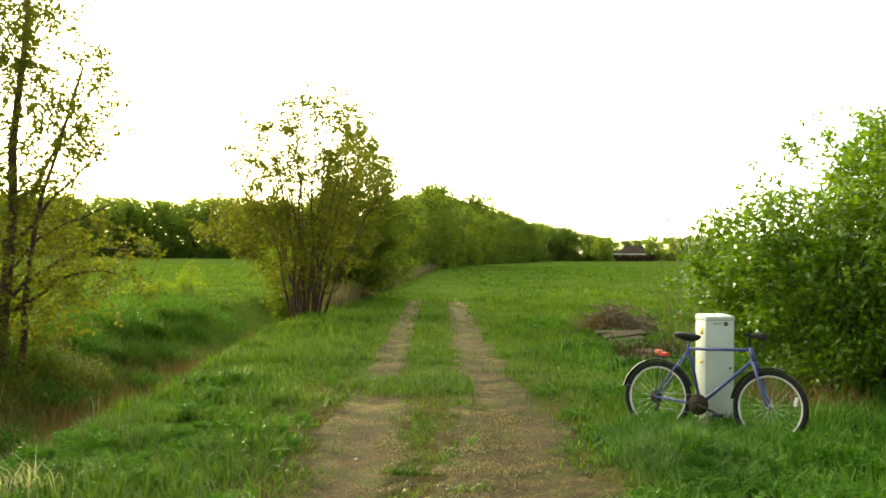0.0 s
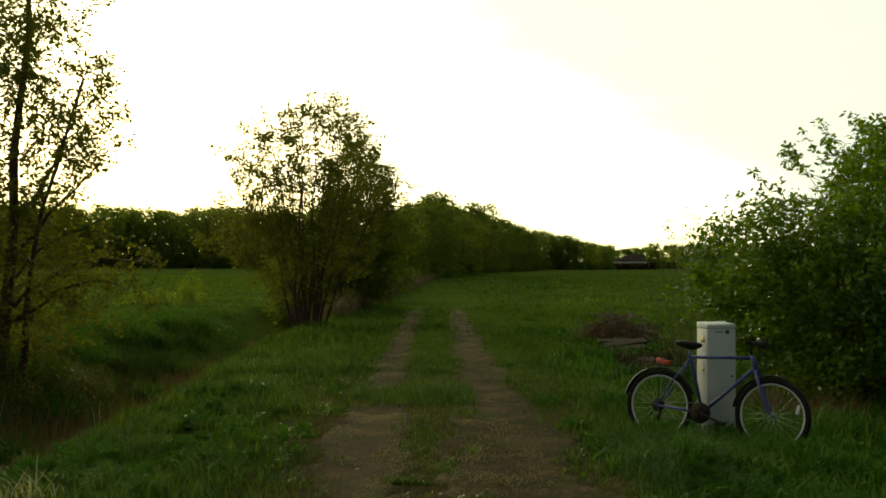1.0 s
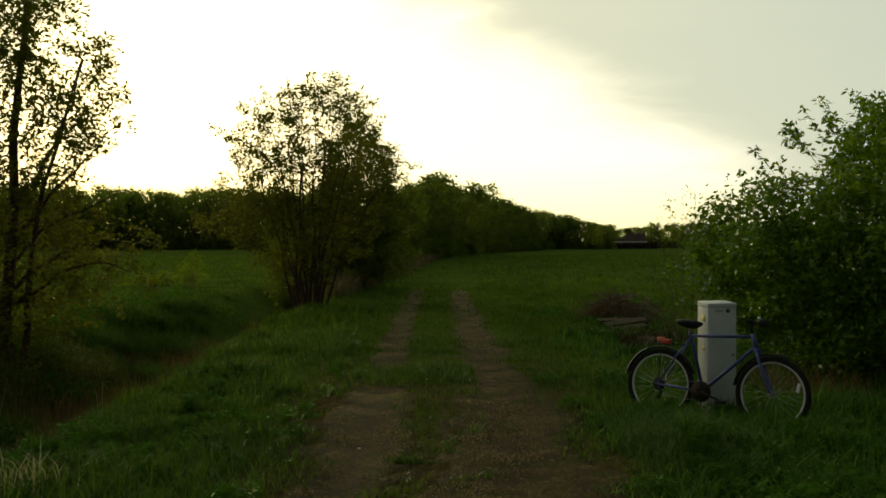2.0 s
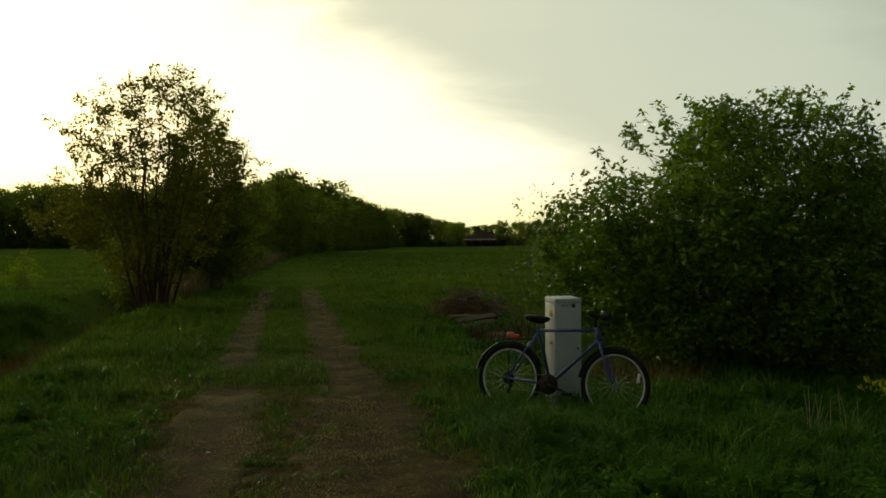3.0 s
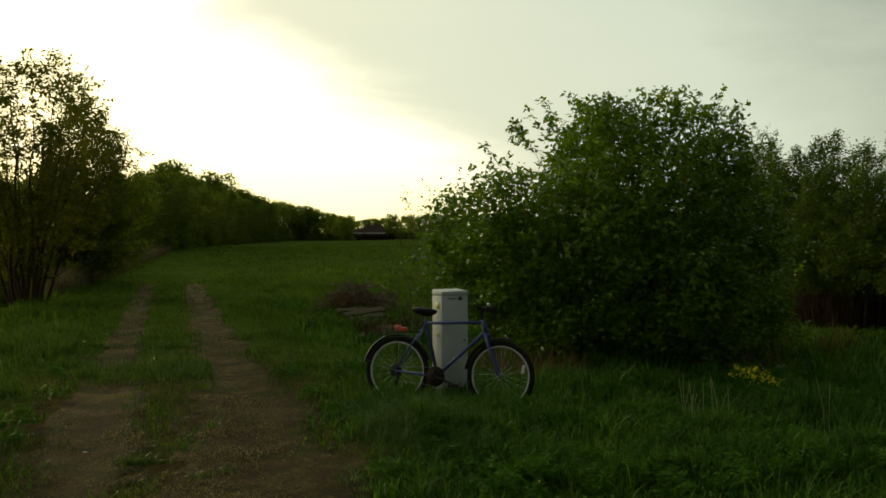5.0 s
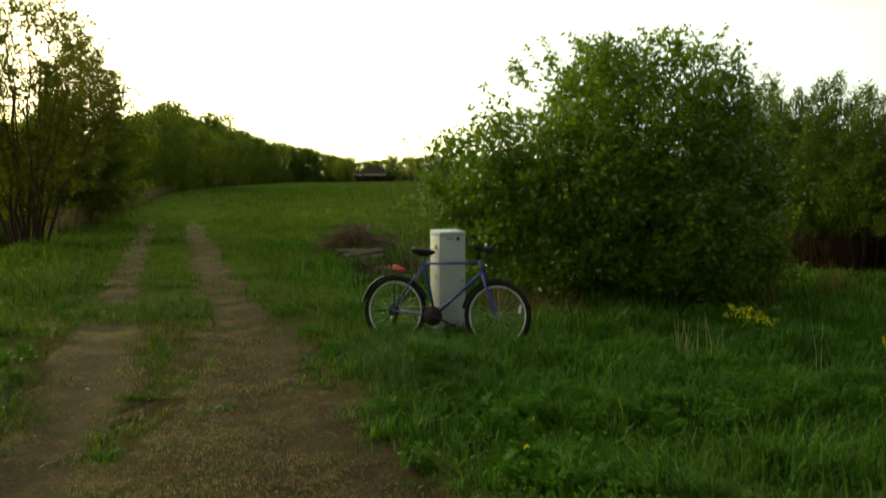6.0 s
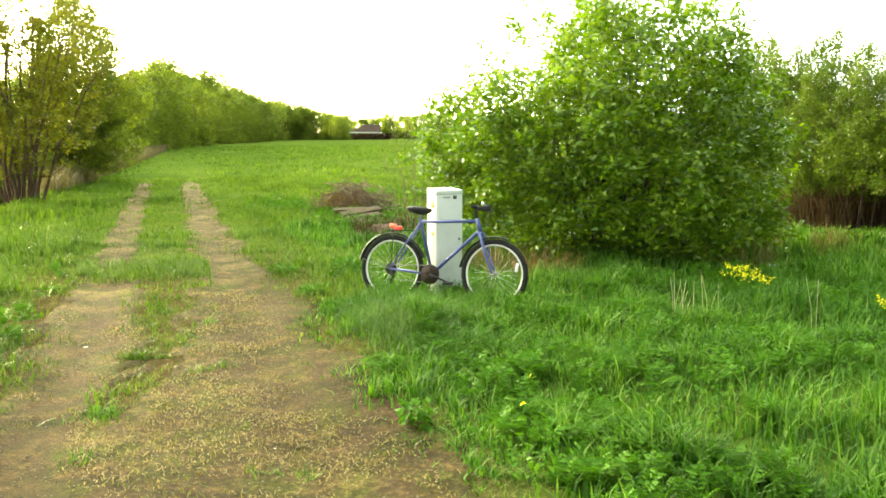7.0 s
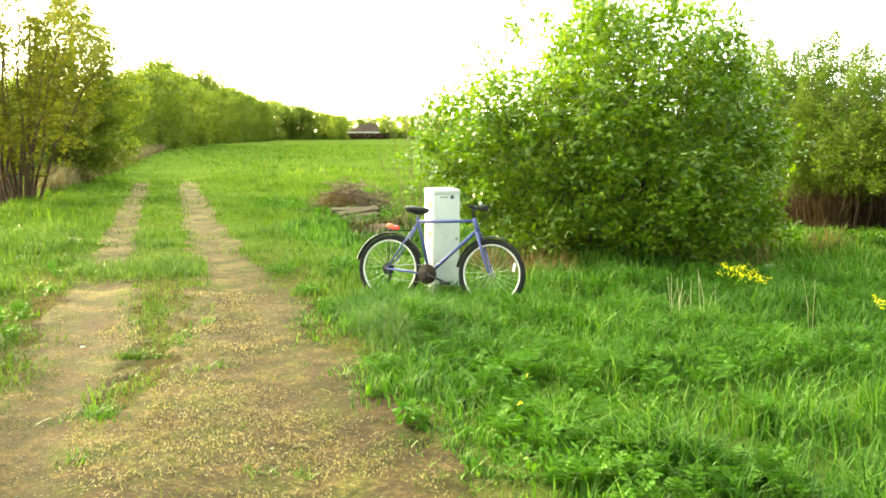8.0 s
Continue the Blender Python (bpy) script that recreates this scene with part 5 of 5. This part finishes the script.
# ---------- small things ----------
def build_flowers(az, dist, n, spread, label, tall=0.36, petals=11):
    """A clump of yellow-flowered herb: green stems with heads of small petals."""
    c = polar(az, dist)
    ob = thing("yellow_flowers", label, "flowers", c, "yellow flower clumps")
    w, heads = Wood(), []
    for i in range(n):
        x, y = rng.normal(size=2) * spread
        h = tall * rng.uniform(0.85, 1.12)
        top = (x * 1.15, y * 1.15, h)
        w.tube([(x, y, -0.02), (x * 1.05, y, h * 0.5), top], [0.004, 0.003, 0.002], 4)
        heads.append(np.array(top) + rng.normal(size=(petals, 3)) * np.array([0.020, 0.020, 0.017]) * (petals / 11))
    child("stems", w.mesh("stems", M["weed"]), ob)
    v, f = leaves(np.concatenate(heads), 0.021, 0.6, 0.0, 0.9)
    child("blossom", mesh_np("blossom", v, f, M["petal"]), ob, "bright yellow blossom")
    x, y = rng.normal(size=(2, 60)) * spread * 1.1
    v, f = leaves(np.stack([x, y, rng.uniform(0.03, 0.7 * tall, 60)], 1), 0.07, 0.8, 0.0, 0.4)
    child("foliage", mesh_np("foliage", v, f, M["weed"]), ob)


build_flowers(33.9, 9.3, 5, 0.035, "small clump of yellow flowers standing in the grass")
build_flowers(34.7, 9.3, 9, 0.045, "tall clump of yellow flowers standing in the grass")
build_flowers(35.4, 9.15, 5, 0.035, "small clump of yellow flowers standing in the grass")
build_flowers(36.0, 9.1, 2, 0.03, "sparse yellow flower clump standing in the grass")
build_flowers(42.9, 8.4, 14, 0.09, "broad clump of yellow flowers in the grass")


for az, d in ((21.4, 5.3), (22.0, 5.9)):
    build_flowers(az, d, 1, 0.02, "single small yellow flower low in the grass", 0.15, 4)


def build_dry_stalks(at, n, spread, h0, h1, label, lean=0.3):
    ob = thing("dry_stalks", label, "dry plant", (at[0], at[1], float(height(at[0], at[1]))), "dry stalks")
    for i in range(n):
        x, y = rng.normal(size=2) * spread
        a, h = rng.uniform(0, 2 * np.pi), rng.uniform(h0, h1)
        dx, dy = math.cos(a) * h * lean * rng.uniform(0, 1), math.sin(a) * h * lean * rng.uniform(0, 1)
        w = Wood()
        w.tube([(x, y, -0.03), (x + dx * 0.3, y + dy * 0.3, h * 0.55), (x + dx, y + dy, h)], [0.003, 0.0026, 0.0016], 4)
        child("stalk", w.mesh("stalk", M["pale_straw"]), ob)


for az, d, n, sp, h0, h1 in ((31.6, 8.2, 14, 0.11, 0.2, 0.48), (38.9, 8.1, 2, 0.03, 0.5, 0.58), (-25.6, 12.5, 2, 0.05, 1.0, 1.5), (-21.5, 12.5, 3, 0.35, 0.4, 0.8), (-19.5, 10.2, 2, 0.3, 0.25, 0.4)):
    p = polar(az, d)
    build_dry_stalks(p, n, sp, h0, h1, "pale dry stalks standing in the grass")
x, y = rng.normal(-2.85, 0.15, 80), rng.normal(6.4, 0.15, 80)
v, f = blades(x, y, rng.uniform(0.14, 0.34, 80), 0.010 * np.ones(80), 1.5)
thing("dry_tuft", "pale bleached tuft of dead grass", "dry grass", kind="stuff", mesh=mesh_np("dry_tuft", v, f, M["pale_straw"]))

# stones, straw litter and gravel on the track
M["gravel"] = solid("brown_gravel", [(0.12, 0.09, 0.065), (0.24, 0.20, 0.15)], 9, 0.9)
M["stone"] = solid("pale_stone", [(0.30, 0.28, 0.25), (0.45, 0.43, 0.39)], 12, 0.85, 0, 0.3, 0.005)


def stone_mesh(r, seed):
    bm = bmesh.new()
    bmesh.ops.create_icosphere(bm, subdivisions=2, radius=r)
    for v in bm.verts:
        q = v.co.normalized()
        v.co = v.co * (1 + 0.35 * noise.noise(q * 1.4 + Vector((seed, 0, 0))))
        v.co.z *= 0.6
    me = bpy.data.meshes.new("stone")
    bm.to_mesh(me)
    bm.free()
    me.materials.append(M["stone"])
    return me


for az, d, r in ((-5.0, 7.8, 0.024), (-15.3, 12.6, 0.060), (6.0, 4.9, 0.015), (1.5, 5.2, 0.012)):
    thing("stone", "pale rounded stone lying on the ground", "stone", polar(az, d, r * 0.35 + (0.10 if r > 0.07 else 0)), "loose stones", mesh=stone_mesh(r, az))


def build_scrap():
    """A crumpled pale scrap of plastic sheet in the grass below the bicycle."""
    gx, gy = np.meshgrid(np.linspace(-1, 1, 15), np.linspace(-1, 1, 11), indexing="ij")
    hz = 0.035 * fbm(gx * 3 + 5, gy * 3, 401) + 0.02 * fbm(gx * 7, gy * 7, 403)
    px, py = 2.22, 8.55
    v = np.stack([gx * 0.10 + 0.02 * gy, gy * 0.06, hz + 0.06], -1).reshape(-1, 3)
    i, j = np.meshgrid(np.arange(14), np.arange(10), indexing="ij")
    f = np.stack([i * 11 + j, (i + 1) * 11 + j, (i + 1) * 11 + j + 1, i * 11 + j + 1], -1).reshape(-1, 4)
    thing("plastic_scrap", "crumpled pale bluish scrap of plastic in the grass", "litter", (px, py, float(height(px, py))),
          mesh=mesh_np("plastic_scrap", v, f, M["scrap"], True))


M["scrap"] = solid("pale_plastic", [(0.46, 0.52, 0.56), (0.62, 0.68, 0.72)], 12, 0.4)
build_scrap()
slab = box_bm(0.34, 0.16, 0.07, (0, 0, 0), 0.02)
for v in slab.verts:
    v.co += Vector((0.02, 0.02, 0.012)) * noise.noise(v.co * 9)
me = bpy.data.meshes.new("stone_slab")
slab.to_mesh(me)
slab.free()
me.materials.append(M["stone"])
ob = thing("stone_slab", "pale flat stone slab half hidden in the grass", "stone", (7.0, 9.35, float(height(7.0, 9.35)) + 0.06), mesh=me)
ob.rotation_euler = (radians(14), 0, radians(-32))

stick = Wood()
stick.tube([(-0.09, 0, 0.01), (0.0, 0.012, 0.014), (0.10, 0.0, 0.012)], [0.006, 0.005, 0.003], 6)
ob = thing("stick", "short pale broken stick lying on the track", "stick", polar(-7.3, 5.8), mesh=stick.mesh("stick", M["pale_straw"]))
ob.rotation_euler = (0, 0, radians(62))


def build_litter():
    k = 46000
    x, y = rng.uniform(-1.1, 1.35, k), rng.uniform(2.4, 10, k)
    keep = (dirt(x, y) > 0.4) & (fbm(x * 2.2, y * 3.0, 61) + 0.2 * rng.uniform(-1, 1, k) > 0.47 + 0.30 * smooth01((-0.35 - x) / 0.3) + 0.22 * smooth01((x - 0.70) / 0.3))
    x, y = x[keep], y[keep]
    p = np.stack([x, y, height(x, y) + 0.018 + rng.uniform(0, 0.008, len(x))], 1)
    d = rng.uniform(0, 2 * np.pi, len(x))
    L, W2 = rng.uniform(0.003, 0.011, len(x)) * rng.uniform(0.5, 1.4, len(x)), rng.uniform(0.0015, 0.0035, len(x))
    u = np.stack([np.cos(d) * L, np.sin(d) * L, rng.normal(size=len(x)) * 0.006], 1)
    s = np.stack([-np.sin(d) * W2, np.cos(d) * W2, np.zeros(len(x))], 1)
    v = np.stack([p - u - s, p + u - s, p + u + s, p - u + s], 1).reshape(-1, 3)
    f = np.arange(len(x) * 4).reshape(-1, 4)
    thing("straw_litter", "pale straw and dead grass scattered on the track", "litter", kind="stuff", mesh=mesh_np("straw_litter", v, f, M["straw"]))
    k = 2600
    x, y = rng.uniform(-1.1, 1.35, k), rng.uniform(2.4, 10, k)
    keep = dirt(x, y) > 0.5
    x, y = x[keep], y[keep]
    r = rng.uniform(0.003, 0.008, len(x))
    o = np.array([(1, 0, 0), (-1, 0, 0), (0, 1, 0), (0, -1, 0), (0, 0, 0.7), (0, 0, -0.7)])
    v = (np.stack([x, y, height(x, y) + 0.017], 1)[:, None] + o[None] * r[:, None, None] * rng.uniform(0.6, 1.3, (len(x), 6, 1))).reshape(-1, 3)
    t = np.array([(0, 2, 4), (2, 1, 4), (1, 3, 4), (3, 0, 4), (2, 0, 5), (1, 2, 5), (3, 1, 5), (0, 3, 5)])
    f = (np.arange(len(x))[:, None, None] * 6 + t[None]).reshape(-1, 3)
    thing("gravel", "small pale gravel bedded in the track", "gravel", kind="stuff", mesh=mesh_np("gravel", v, f, M["gravel"]))


build_litter()
